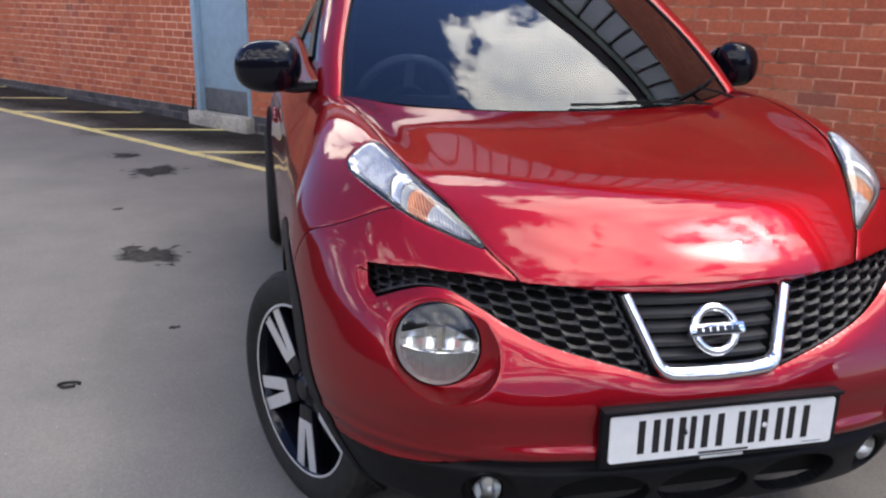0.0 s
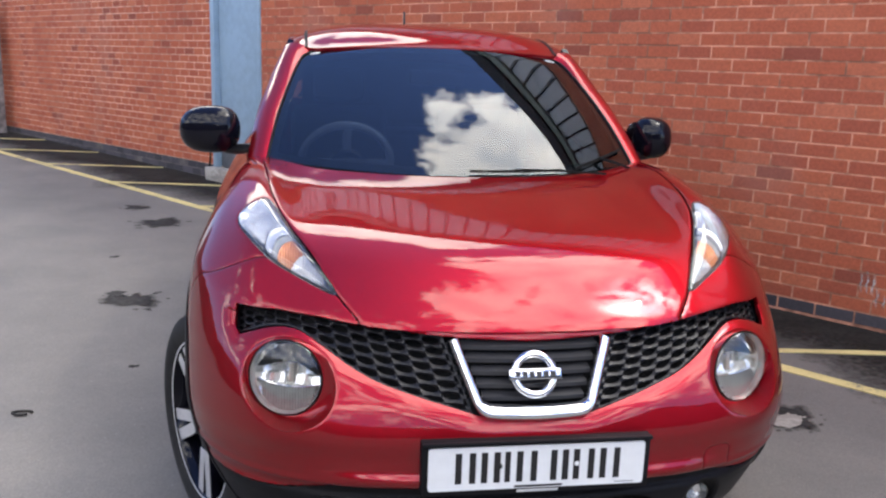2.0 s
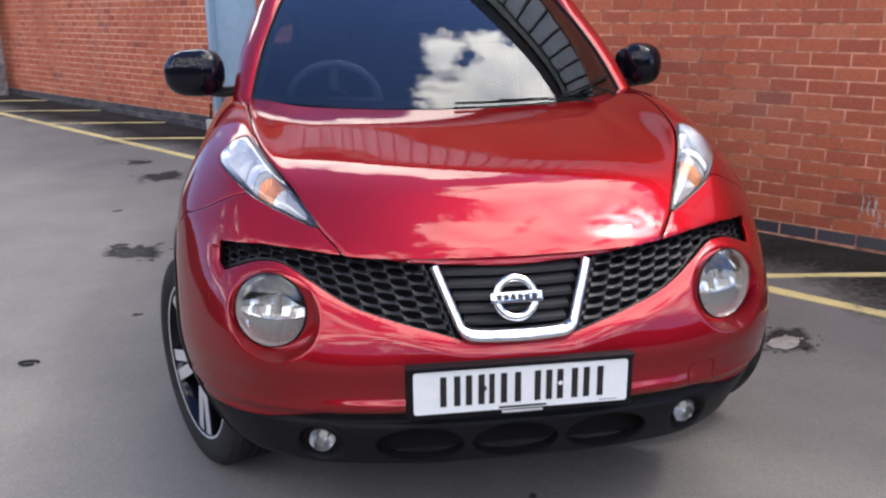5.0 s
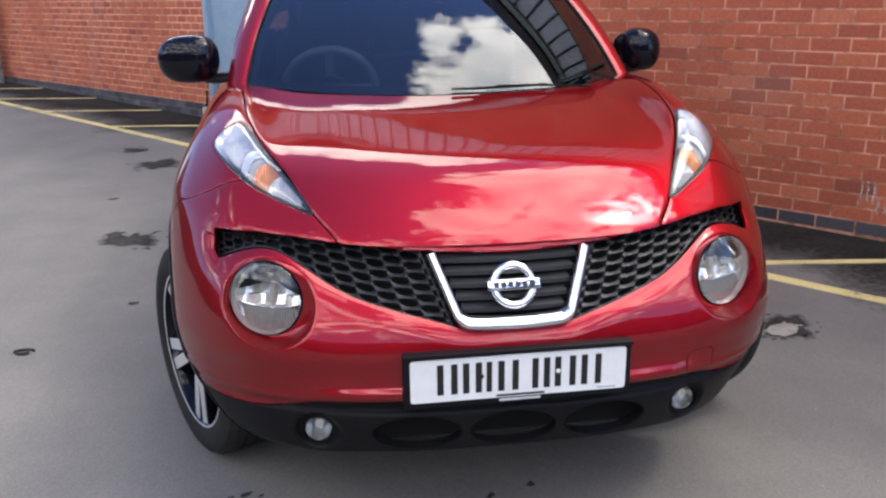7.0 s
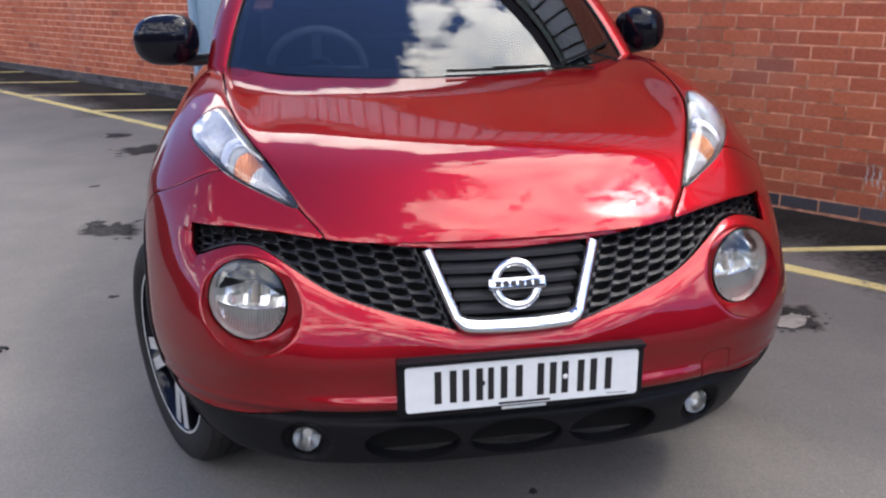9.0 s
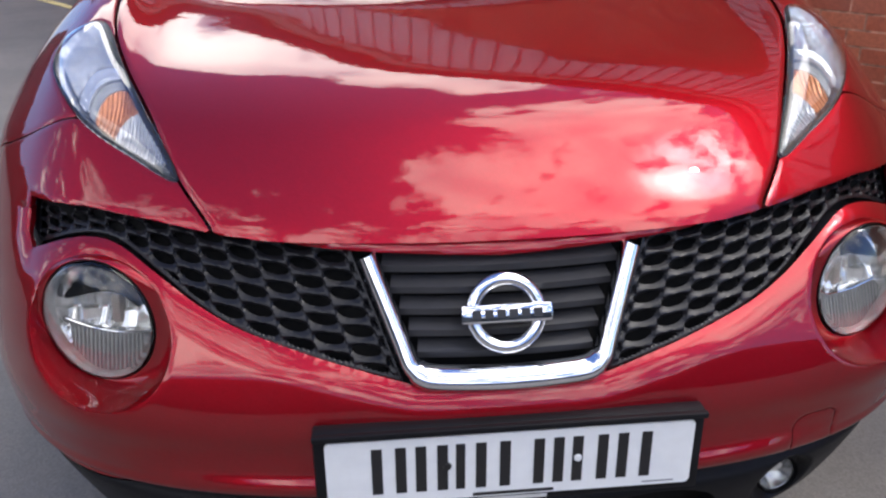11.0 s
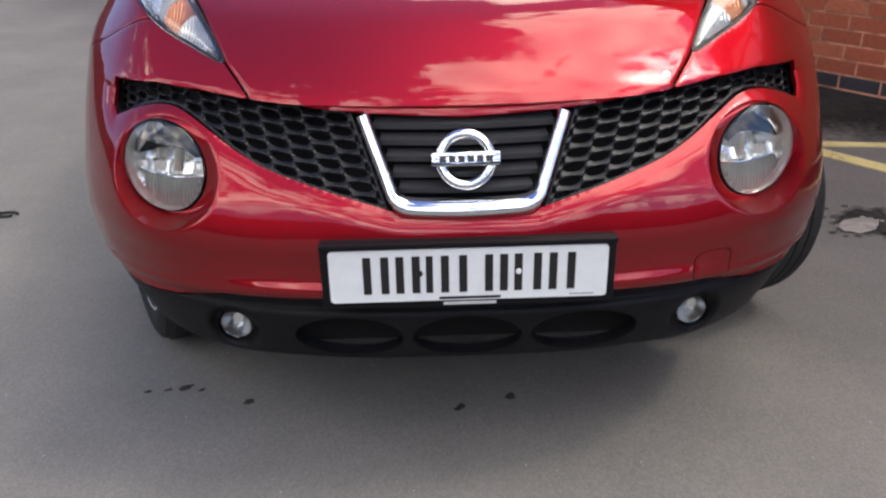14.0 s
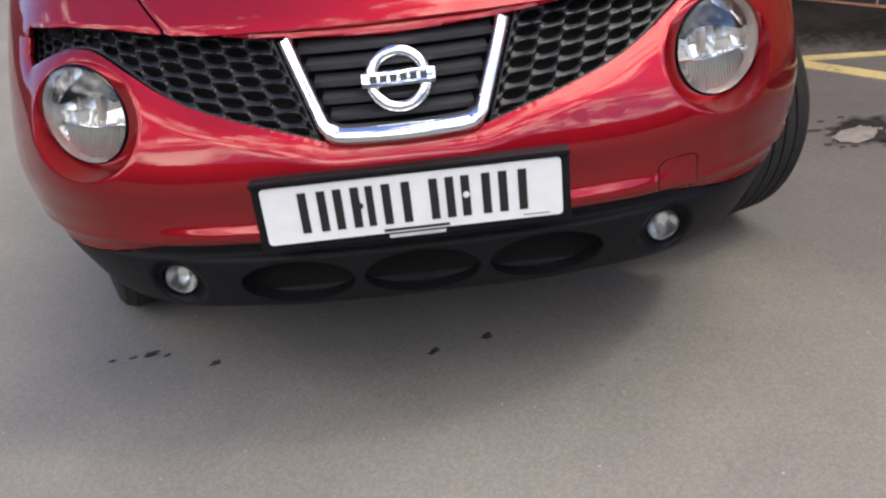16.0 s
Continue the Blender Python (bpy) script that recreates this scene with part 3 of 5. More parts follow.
IN = WALL_AT + 0.0022
for s0, s1, z0, z1 in ((S_LEFT, DOOR_A, -0.3, BRICK_TOP), (DOOR_B, S_RIGHT, -0.3, BRICK_TOP), (DOOR_A, DOOR_B, DOOR_TOP, BRICK_TOP), (DOOR_A, DOOR_B, -0.3, 0.0)):
    part("wall_core", yard_box(s0, s1, IN, IN + 0.30, z0, z1), MORTAR if s1 <= DOOR_A else WARM_MORTAR, wall, "sand mortar between the bricks", smooth=False)

for s0, s1, z1 in ((S_LEFT, DOOR_A, FIRST + 3 * COURSE - 0.002), (DOOR_B, -4.5, FIRST + 3 * COURSE - 0.002)):
    part("plinth_core", yard_box(s0, s1, IN - 0.0012, IN + 0.02, -0.3, z1), DARK_MORTAR, wall, "dark dirty mortar behind the plinth bricks", smooth=False)


def cladding():
    pitch, k = 0.245, 0
    s = S_LEFT
    while s < S_RIGHT - 0.05:
        bm = yard_box(s + 0.022, min(s + pitch - 0.022, S_RIGHT), WALL_AT - 0.035, WALL_AT + 0.05, BRICK_TOP, 4.14, 0.010)
        part("cladding_panel", bm, CLADDING, wall, "pale grey metal cladding panel" if k == 0 else "")
        s, k = s + pitch, k + 1
    part("cladding_backing", yard_box(S_LEFT, S_RIGHT, WALL_AT + 0.052, WALL_AT + 0.30, BRICK_TOP + 0.003, 4.14), GUTTER, wall, "dark backing behind the cladding joints", smooth=False)
    part("fascia", yard_box(S_LEFT, S_RIGHT, WALL_AT - 0.09, WALL_AT + 0.3, 4.143, 4.30, 0.006), FASCIA, wall, "green-grey fascia board under the gutter")
    part("gutter", yard_box(S_LEFT, S_RIGHT, WALL_AT - 0.15, WALL_AT + 0.3, 4.303, ROOF_Z, 0.01), GUTTER, wall, "deep dark eaves board along the top of the wall")


cladding()

# plain unseen walls on the yard's far sides, added to darken the car's reflections
for name, s0, s1, n0, n1 in (("unseen_wall_south", -26.0, 16.0, -13.4, -13.0), ("unseen_wall_east", 15.6, 16.0, -12.98, 3.4), ("unseen_wall_west", -26.4, -26.0, -12.98, 3.4)):
    ob = part(name, yard_box(s0, s1, n0, n1, -0.3, 4.6), UNSEEN_WALL, None, smooth=False)
    tagged(ob, "plain dark unseen wall added round the yard to darken reflections", "wall", kind="structure")

# door in the wall, with its step
door = thing("door_1", yard((DOOR_A + DOOR_B) / 2, WALL_AT, DOOR_SILL), "closed pale blue steel door with a scuffed grey kick plate", "door", kind="structure")
part("door_leaf", yard_box(DOOR_A + 0.075, DOOR_B - 0.055, WALL_AT + 0.055, WALL_AT + 0.10, 0.47, DOOR_TOP - 0.07, 0.003), BLUE_PAINT, door)
part("kick_plate", yard_box(DOOR_A + 0.075, DOOR_B - 0.055, WALL_AT + 0.052, WALL_AT + 0.10, DOOR_SILL + 0.004, 0.467, 0.002), BLUE_DARK, door, "scuffed grey kick plate")
for s0, s1 in ((DOOR_A + 0.002, DOOR_A + 0.072), (DOOR_B - 0.052, DOOR_B - 0.002)):
    part("door_frame", yard_box(s0, s1, WALL_AT - 0.012, WALL_AT + 0.12, DOOR_SILL + 0.002, DOOR_TOP - 0.002, 0.004), BLUE_PAINT, door)
part("door_frame", yard_box(DOOR_A + 0.074, DOOR_B - 0.054, WALL_AT - 0.010, WALL_AT + 0.12, DOOR_TOP - 0.068, DOOR_TOP - 0.003, 0.004), BLUE_PAINT, door)
part("door_back", yard_box(DOOR_A, DOOR_B, WALL_AT + 0.125, WALL_AT + 0.3, 0.0, DOOR_TOP), BLACK_MATT, door, smooth=False)
step_ob = part("doorstep", yard_box(DOOR_A - 0.03, DOOR_B + 0.03, WALL_AT - 0.10, WALL_AT + 0.05, 0.02, DOOR_SILL, 0.008), CONCRETE, None)
tagged(step_ob, "pale worn concrete doorstep under a blue door", "doorstep", kind="structure")


v, f = sweep(spline([yard(-7.36, WALL_AT - 0.014, 0.13), yard(-7.30, WALL_AT - 0.022, 0.17), yard(-7.265, WALL_AT - 0.012, 0.28), yard(-7.25, WALL_AT - 0.012, 0.40)], 8, False), round_section(0.009, 8))
cable = new("cable", mesh_of("cable", v, f, BLACK_MATT))
tagged(cable, "short black cable rising from the ground beside the door", "cable")


# dirt washed against the foot of the wall, with shade painted into its colour
def dirt_shade_band():
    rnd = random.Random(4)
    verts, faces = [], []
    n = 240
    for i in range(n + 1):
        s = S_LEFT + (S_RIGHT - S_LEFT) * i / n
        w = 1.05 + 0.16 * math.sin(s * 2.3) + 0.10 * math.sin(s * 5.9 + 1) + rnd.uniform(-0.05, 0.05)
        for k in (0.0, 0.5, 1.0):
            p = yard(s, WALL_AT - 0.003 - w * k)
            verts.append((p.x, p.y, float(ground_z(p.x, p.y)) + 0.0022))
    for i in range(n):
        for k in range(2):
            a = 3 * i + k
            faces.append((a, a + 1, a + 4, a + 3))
    ob = new("dirt_shade_band", mesh_of("dirt_shade_band", verts, faces, DIRT_SHADE))
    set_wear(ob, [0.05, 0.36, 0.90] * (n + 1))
    tagged(ob, "dark dirt and painted shade along the foot of the wall", "dirt", kind="structure")


dirt_shade_band()


def wall_smear():
    rnd = random.Random(8)
    ob = thing("white_smear", yard(-0.30, WALL_AT, 0.16), "white mortar smears on the bricks low on the wall", "smear", kind="structure")
    for k in range(9):
        s, z = -0.38 + 0.03 * k + rnd.uniform(-0.02, 0.02), 0.20 + rnd.uniform(-0.06, 0.08)
        wide, tall, n = rnd.uniform(0.008, 0.022), rnd.uniform(0.04, 0.09), 18
        verts = [tuple(yard(s, WALL_AT - 0.0042, z))]
        for i in range(n):
            a, r = 2 * math.pi * i / n, rnd.uniform(0.6, 1.15)
            verts.append(tuple(yard(s + wide * r * math.cos(a) + 0.01 * math.sin(3 * a), WALL_AT - 0.004, z + tall * r * math.sin(a))))
        smear = part_mesh("smear", verts, [(0, 1 + i, 1 + (i + 1) % n) for i in range(n)], SCALE_WHITE, ob)
        set_wear(smear, [0.50] + [0.92] * n)


wall_smear()


# gate leaf folded back against the far end of the wall
def gate():
    g = thing("wooden_gate", yard(-14.0, WALL_AT - 0.16, 0.2), "weathered grey slatted timber gate folded back against the wall", "gate")
    n0 = WALL_AT - 0.20
    s = -15.95
    k = 0
    while s < -13.1:
        part("slat", yard_box(s, s + 0.085, n0, n0 + 0.022, 0.26, 2.06 + 0.02 * (k % 2), 0.004), OLD_WOOD, g)
        s, k = s + 0.20, k + 1
    for z in (0.52, 1.66):
        part("rail", yard_box(-16.0, -12.96, n0 - 0.045, n0 - 0.003, z, z + 0.12, 0.005), OLD_WOOD, g)
    bm = box_bm((-0.85, 0, -0.04), (0.85, 0.02, 0.04), 0.004, Matrix.Rotation(radians(-32), 4, "Y"))
    m = Matrix(((WALL_ALONG.x, WALL_OUT.x, 0, 0), (WALL_ALONG.y, WALL_OUT.y, 0, 0), (0, 0, 1, 0), (0, 0, 0, 1)))
    bmesh.ops.transform(bm, matrix=Matrix.Translation(yard(-13.74, n0 - 0.026, 1.14)) @ m, verts=bm.verts[:])
    bmesh.ops.recalc_face_normals(bm, faces=bm.faces[:])
    part("brace", bm, OLD_WOOD, g)
    part("gate_post", yard_box(-12.955, -12.87, n0 - 0.03, n0 + 0.09, 0.16, 2.16, 0.006), OLD_WOOD, g)
    part("latch", yard_box(-12.86, -12.72, n0 - 0.02, n0 + 0.01, 1.26, 1.30, 0.004), SILVER, g, "grey metal latch")


gate()

# ---- body skin of the car: plan contours swept up the nose, then in to the cabin ----
P_EXP, Y_ARC, X_BELT, SIDE = 2.2, 0.76, 0.70, 2.35


def ramp(x, xs, ys):
    """Smooth monotone interpolation through a few stations."""
    x, xs, ys = np.asarray(x, float), np.asarray(xs, float), np.asarray(ys, float)
    h = np.diff(xs)
    d = np.diff(ys) / h
    m = np.zeros(len(xs))
    m[0], m[-1] = d[0], d[-1]
    for i in range(1, len(xs) - 1):
        if d[i - 1] * d[i] > 0:
            a, b = 2 * h[i] + h[i - 1], h[i] + 2 * h[i - 1]
            m[i] = (a + b) / (a / d[i - 1] + b / d[i])
    xc = np.clip(x, xs[0], xs[-1])
    i = np.clip(np.searchsorted(xs, xc, side="right") - 1, 0, len(xs) - 2)
    t = (xc - xs[i]) / h[i]
    return (ys[i] * (1 + 2 * t) * (1 - t) ** 2 + h[i] * m[i] * t * (1 - t) ** 2
            + ys[i + 1] * t * t * (3 - 2 * t) + h[i] * m[i + 1] * t * t * (t - 1))


def nose_y(z):
    return ramp(z, [0.16, 0.25, 0.285, 0.34, 0.385, 0.400, 0.412, 0.440, 0.450, 0.470, 0.490, 0.515, 0.56, 0.63, 0.68, 0.74, 0.80, 0.86],
                [0.20, 0.115, 0.075, 0.058, 0.050, 0.050, 0.064, 0.058, 0.022, 0.014, 0.025, 0.026, 0.020, 0.036, 0.062, 0.092, 0.122, 0.155])


def half_width(z):
    return ramp(z, [0.16, 0.25, 0.35, 0.45, 0.55, 0.64, 0.70, 0.80, 0.90], [0.72, 0.776, 0.824, 0.860, 0.874, 0.876, 0.876, 0.868, 0.850])


def squareness(z):
    return ramp(z, [0.30, 0.50, 0.66, 0.82], [2.7, 2.85, 2.55, 2.2])


def plan(u, z):
    """Contour at height z; |u| 0..1 is the arc from the middle to the wheel, above 1 the straight side, in metres."""
    a = np.clip(np.abs(u), 0, 1) * math.pi / 2
    s, c = np.sin(a), np.cos(a)
    p = squareness(z)
    x = half_width(z) * s ** (2 / p)
    y0 = nose_y(z)
    y = Y_ARC - (Y_ARC - y0) * c ** (2 / p)
    back = np.clip(np.abs(u) - 1, 0, SIDE)
    t = np.clip(np.abs(u) - 1 - SIDE, 0, 1) * math.pi / 2
    return np.sign(u) * x * np.cos(t) ** (2 / 3), y + back + 0.98 * np.sin(t) ** (2 / 3)


def face_y(x, z):
    """Depth of the nose at x, z."""
    p = squareness(z)
    return Y_ARC - (Y_ARC - nose_y(z)) * np.maximum(1 - (np.abs(x) / half_width(z)) ** p, 0) ** (1 / p)


def belt(u):
    """Foot of the windscreen and of the side windows."""
    k = np.clip(np.abs(u), 0, 1)
    x = X_BELT * np.sin(k * math.pi / 2) ** (2 / P_EXP)
    back = np.clip(np.abs(u) - 1, 0, SIDE)
    t = np.clip(np.abs(u) - 1 - SIDE, 0, 1) * math.pi / 2
    y = 1.02 + 0.25 * (x / X_BELT) ** 2.6 + back * 0.82 + 0.75 * np.sin(t) ** (2 / 3)
    x = x * np.cos(t) ** (2 / 3)
    z = 1.055 + 0.028 * (x / X_BELT) ** 2 + ramp(back, [0, 1.0, 2.0, 2.9], [0, 0.03, 0.09, 0.15])
    return np.sign(u) * x, y, z


def shoulder(u):
    return ramp(np.abs(u), [0, 0.45, 0.62, 0.85, 1.0, 1.3, 1.6, 2.2, 3.6], [0.808, 0.808, 0.818, 0.85, 0.875, 0.905, 0.955, 0.99, 1.02])


V_LOW, V_HIGH = -0.66, 1.0


def raw_skin(u, v):
    """v below 0: depth in metres under the shoulder; v 0..1: from the shoulder in to the belt."""
    zs = shoulder(u)
    zl = zs + np.minimum(v, 0)
    xf, yf = plan(u, zl)
    s = np.clip(v, 0, 1)
    xb, yb, zb = belt(u)
    k = ramp(np.abs(u), [0, 0.5, 0.75, 1.0, 3.6], [2.9, 2.9, 2.6, 1.9, 1.6])
    x, y = xf + (xb - xf) * s, yf + (yb - yf) * s
    crown = ramp(s, [0, 0.089, 0.2, 0.311, 0.422, 0.589, 0.756, 1.0], [0, 0.262, 0.515, 0.648, 0.728, 0.828, 0.916, 1.0])
    flat = ramp(np.abs(u), [0, 0.45, 0.85, 1.0, 3.6], [1, 1, 0.15, 0, 0])
    z = np.where(v < 0, zl, zs + (zb - zs) * (crown * flat + (1 - (1 - s) ** k) * (1 - flat)))
    ridge = np.exp(-((np.abs(x) - (0.655 + 0.03 * (y - 0.6))) / 0.085) ** 2) * ramp(y, [0.25, 0.45, 0.68, 1.0, 1.25, 1.5], [0, 0.025, 0.038, 0.025, 0.006, 0])
    dip = np.exp(-((np.abs(x) - 0.50) / 0.10) ** 2) * ramp(y, [0.45, 0.75, 1.0, 1.2], [0, 0.005, 0.006, 0])
    return np.stack([x, y, z + np.where(v > 0, ridge - dip, 0)], -1)


def skin_grid(us, n_low, n_high, blur=0.030):
    """Rows of points for the stations us, evenly spaced up the profile and rounded at the shoulder."""
    v = np.concatenate([np.linspace(V_LOW, 0, 90, endpoint=False), np.linspace(0, V_HIGH, 181)])
    pts = raw_skin(us[:, None], v[None, :] + 0 * us[:, None])
    out = np.empty((len(us), n_low + n_high + 1, 3))
    for i, row in enumerate(pts):
        d = np.concatenate([[0], np.cumsum(np.linalg.norm(np.diff(row, axis=0), axis=1))])
        ds = d[90]
        e = np.linspace(0, d[-1], 500)
        fine = np.stack([np.interp(e, d, row[:, j]) for j in range(3)], -1)
        step = d[-1] / 499
        w = int(3 * blur / step)
        ker = np.exp(-0.5 * (np.arange(-w, w + 1) * step / blur) ** 2)
        ker /= ker.sum()
        pad = np.concatenate([2 * fine[0] - fine[w:0:-1], fine, 2 * fine[-1] - fine[-2:-w - 2:-1]])
        soft = np.stack([np.convolve(pad[:, j], ker, mode="valid") for j in range(3)], -1)
        mix = np.clip(1 - np.abs(e - ds) / 0.16, 0, 1)[:, None]
        fine = fine * (1 - mix) + soft * mix
        at = np.concatenate([np.linspace(0, ds, n_low, endpoint=False), np.linspace(ds, d[-1], n_high + 1)])
        out[i] = np.stack([np.interp(at, e, fine[:, j]) for j in range(3)], -1)
    return out


# ---- the car ----
car = thing("car", (0, 2.0, 0), "glossy metallic red small crossover car parked on the asphalt", "car")


def smooth01(t):
    t = np.clip(t, 0, 1)
    return t * t * (3 - 2 * t)


def even_stations(limit, step):
    u = np.linspace(0, limit, 4001)
    x, y = plan(u, np.full_like(u, 0.70))
    d = np.concatenate([[0], np.cumsum(np.hypot(np.diff(x), np.diff(y)))])
    pos = np.interp(np.linspace(0, d[-1], int(d[-1] / step) + 1), d, u)
    return np.concatenate([-pos[:0:-1], pos])


LENS_X, LENS_Y, LENS_Z, LENS_R = 0.586, 0.180, 0.679, 0.0915
ARCH_Y, ARCH_Z, ARCH_R, TRIM_R = 0.865, 0.335, 0.374, 0.458


mouth_low = spline([(0.132, 0.622), (0.202, 0.642), (0.277, 0.662), (0.371, 0.690), (0.432, 0.718), (0.486, 0.750), (0.544, 0.781), (0.589, 0.788), (0.641, 0.778), (0.700, 0.754)], 8, False)
MOUTH_OUTLINE = np.concatenate([[(-0.2, 0.619), (0.10, 0.619)], mouth_low, [(0.7125, 0.770), (0.712, 0.817), (0.607, 0.824), (0.505, 0.818), (0.413, 0.808), (0.40, 0.86), (-0.2, 0.86)]])


def nose_details(g):
    """Lamp pods and their dishes, and the hollows round the fog lamps."""
    g = g.copy()
    ax, z = np.abs(g[..., 0]), g[..., 2]
    front = smooth01((0.75 - g[..., 1]) / 0.25)
    pod = 0.060 * np.exp(-1.2 * (((ax - 0.635) / 0.15) ** 2 + ((z - 0.665) / 0.14) ** 2)) * front
    f = np.sqrt((ax - 0.478) ** 2 + (z - 0.343) ** 2)
    fog = 0.022 * smooth01((0.062 - f) / 0.02) * front
    under = inside(MOUTH_OUTLINE, ax, z)
    shelf = 0.012 * np.clip(1 - np.maximum(under, 0) / 0.040, 0, 1) ** 2 * (z < 0.80) * front
    lip = 0.010 * np.exp(-((z - 0.470) / 0.013) ** 2) * smooth01((ax - 0.36) / 0.22) * front
    g[..., 1] += fog + shelf + lip - pod
    return g


GRID = nose_details(skin_grid(even_stations(1.56, 0.0055), 140, 150))
NORMAL = normals_of(GRID)
AX, GY, GZ = np.abs(GRID[..., 0]), GRID[..., 1], GRID[..., 2]
LIP_Z = ramp(AX, [0, 0.19, 0.32, 0.415, 0.50], [0.777, 0.786, 0.796, 0.807, 0.82])
HOOD_X = ramp(GY, [0.19, 0.265, 0.396, 0.534, 0.636, 0.80, 1.0, 1.25], [0.410, 0.462, 0.523, 0.583, 0.616, 0.643, 0.663, 0.69])
HOOD = np.maximum((LIP_Z - GZ), (AX - HOOD_X) * 0.9)
MOUTH = np.where(GY < 0.6, inside(MOUTH_OUTLINE, AX, GZ), 1.0)
LAMP_OUTLINE = spline([(0.464, 0.268), (0.545, 0.330), (0.621, 0.398), (0.670, 0.470), (0.708, 0.555), (0.722, 0.614), (0.714, 0.645), (0.682, 0.660), (0.650, 0.668), (0.633, 0.650), (0.613, 0.600), (0.586, 0.526), (0.529, 0.396)], 8)
LAMP = np.where(GZ > 0.80, inside(LAMP_OUTLINE, AX, GY), 1.0)
RIM_X, RIM_Z, RIM_A, RIM_B = 0.577, 0.677, 0.110, 0.0945
LENS = np.where(GY < 0.6, (np.hypot((AX - RIM_X) / RIM_A, (GZ - RIM_Z) / RIM_B) - 1) * 0.105, 1.0)
ARCH = np.where(AX > 0.55, np.hypot(GY - np.where(GRID[..., 0] < 0, ARCH_Y - 0.03, ARCH_Y + 0.01), GZ - ARCH_Z), 9.0)
RED_Z = ramp(AX, [0, 0.30, 0.46, 0.57, 0.66, 0.75, 0.9], [0.452, 0.450, 0.432, 0.412, 0.402, 0.396, 0.39])
SEAM = (ramp(AX, [0.50, 0.62, 0.646, 0.703, 0.787, 0.815, 0.90], [0.395, 0.405, 0.418, 0.446, 0.511, 0.545, 0.66]) - GY) * 0.78
GAP = 0.0022
TOW = np.where(GRID[..., 0] > 0, inside(np.array([(0.446, 0.40), (0.446, 0.492), (0.453, 0.505), (0.468, 0.511), (0.510, 0.513), (0.524, 0.505), (0.527, 0.40)]), GRID[..., 0], GZ), 1.0)


def panel(name, keep, mat, label="", rim=0.010, push=0.0, edge=0.0035, grid=GRID):
    """A body panel cut from the skin, its edge rolled in and turned back."""
    d = np.clip(-keep, 0, edge)
    roll = edge - np.sqrt(np.maximum(edge ** 2 - (edge - d) ** 2, 0))
    nv = NORMAL if grid is GRID else normals_of(grid)
    pts = grid + nv * (push - 0.5 * np.where(keep < 0, roll, edge))[..., None]
    v, f = clip_grid(pts, keep, rim, -1)
    return part_mesh(name, v, f, mat, car, label, sharp=48)


panel("bumper", np.maximum.reduce([-MOUTH, -LENS, RED_Z - GZ, -HOOD + GAP, -SEAM + 0.001, -LAMP + GAP, TRIM_R - ARCH, -TOW + 0.0008]), RED, "red front bumper with two round lamp pods")
panel("tow_cover", np.maximum.reduce([TOW + 0.0008, RED_Z - GZ]), RED, "small red tow eye cover", edge=0.003)
panel("hood", HOOD + GAP, RED, "domed red hood", edge=0.006, rim=0.014)
for side, name in ((-1, "fender"), (1, "fender")):
    panel(name, np.maximum.reduce([-HOOD + GAP, SEAM + 0.001, -LAMP + GAP, TRIM_R - ARCH, GY - 1.30, -side * GRID[..., 0], RED_Z - GZ]), RED, "swollen red front fender")
SKIRT_Z = ramp(AX, [0, 0.35, 0.50, 0.65, 0.8], [0.288, 0.284, 0.266, 0.25, 0.245])
HOLES = np.minimum.reduce([np.sqrt(((AX - cx) / 0.110) ** 2 + ((GZ - 0.345) / 0.049) ** 2) - 1 for cx in (0.0, 0.238)]) * 0.06
FOG = np.hypot(AX - 0.478, GZ - 0.343) - 0.034
panel("skirt", np.maximum.reduce([GZ - RED_Z + 0.002, SKIRT_Z - GZ, -HOLES, -FOG, TRIM_R - ARCH, GY - 0.80]), BLACK_TRIM, "black plastic lower skirt with three oval intakes", rim=0.03)
for side in (-1, 1):
    panel("arch_trim", np.maximum.reduce([ARCH - TRIM_R + 0.002, ARCH_R - ARCH, 0.20 - GZ, -side * GRID[..., 0]]), BLACK_TRIM, "black plastic wheel arch trim", rim=0.03, push=0.004)
    panel("sill_trim", np.maximum.reduce([GZ - 0.40, 0.22 - GZ, TRIM_R + 0.002 - ARCH, 0.9 - GY, -side * GRID[..., 0]]), BLACK_TRIM, "black plastic sill trim", push=0.006)
back_grid = GRID - NORMAL * 0.050
v, f = clip_grid(back_grid, MOUTH - 0.045)
part_mesh("radiator_screen", v, f, BLACK_MATT, car, "dark void behind the grille")


part("intake_duct", box_bm((-0.40, 0.150, 0.292), (0.40, 0.185, 0.425)), BLACK_MATT, car, "dark duct behind the intakes", smooth=False)


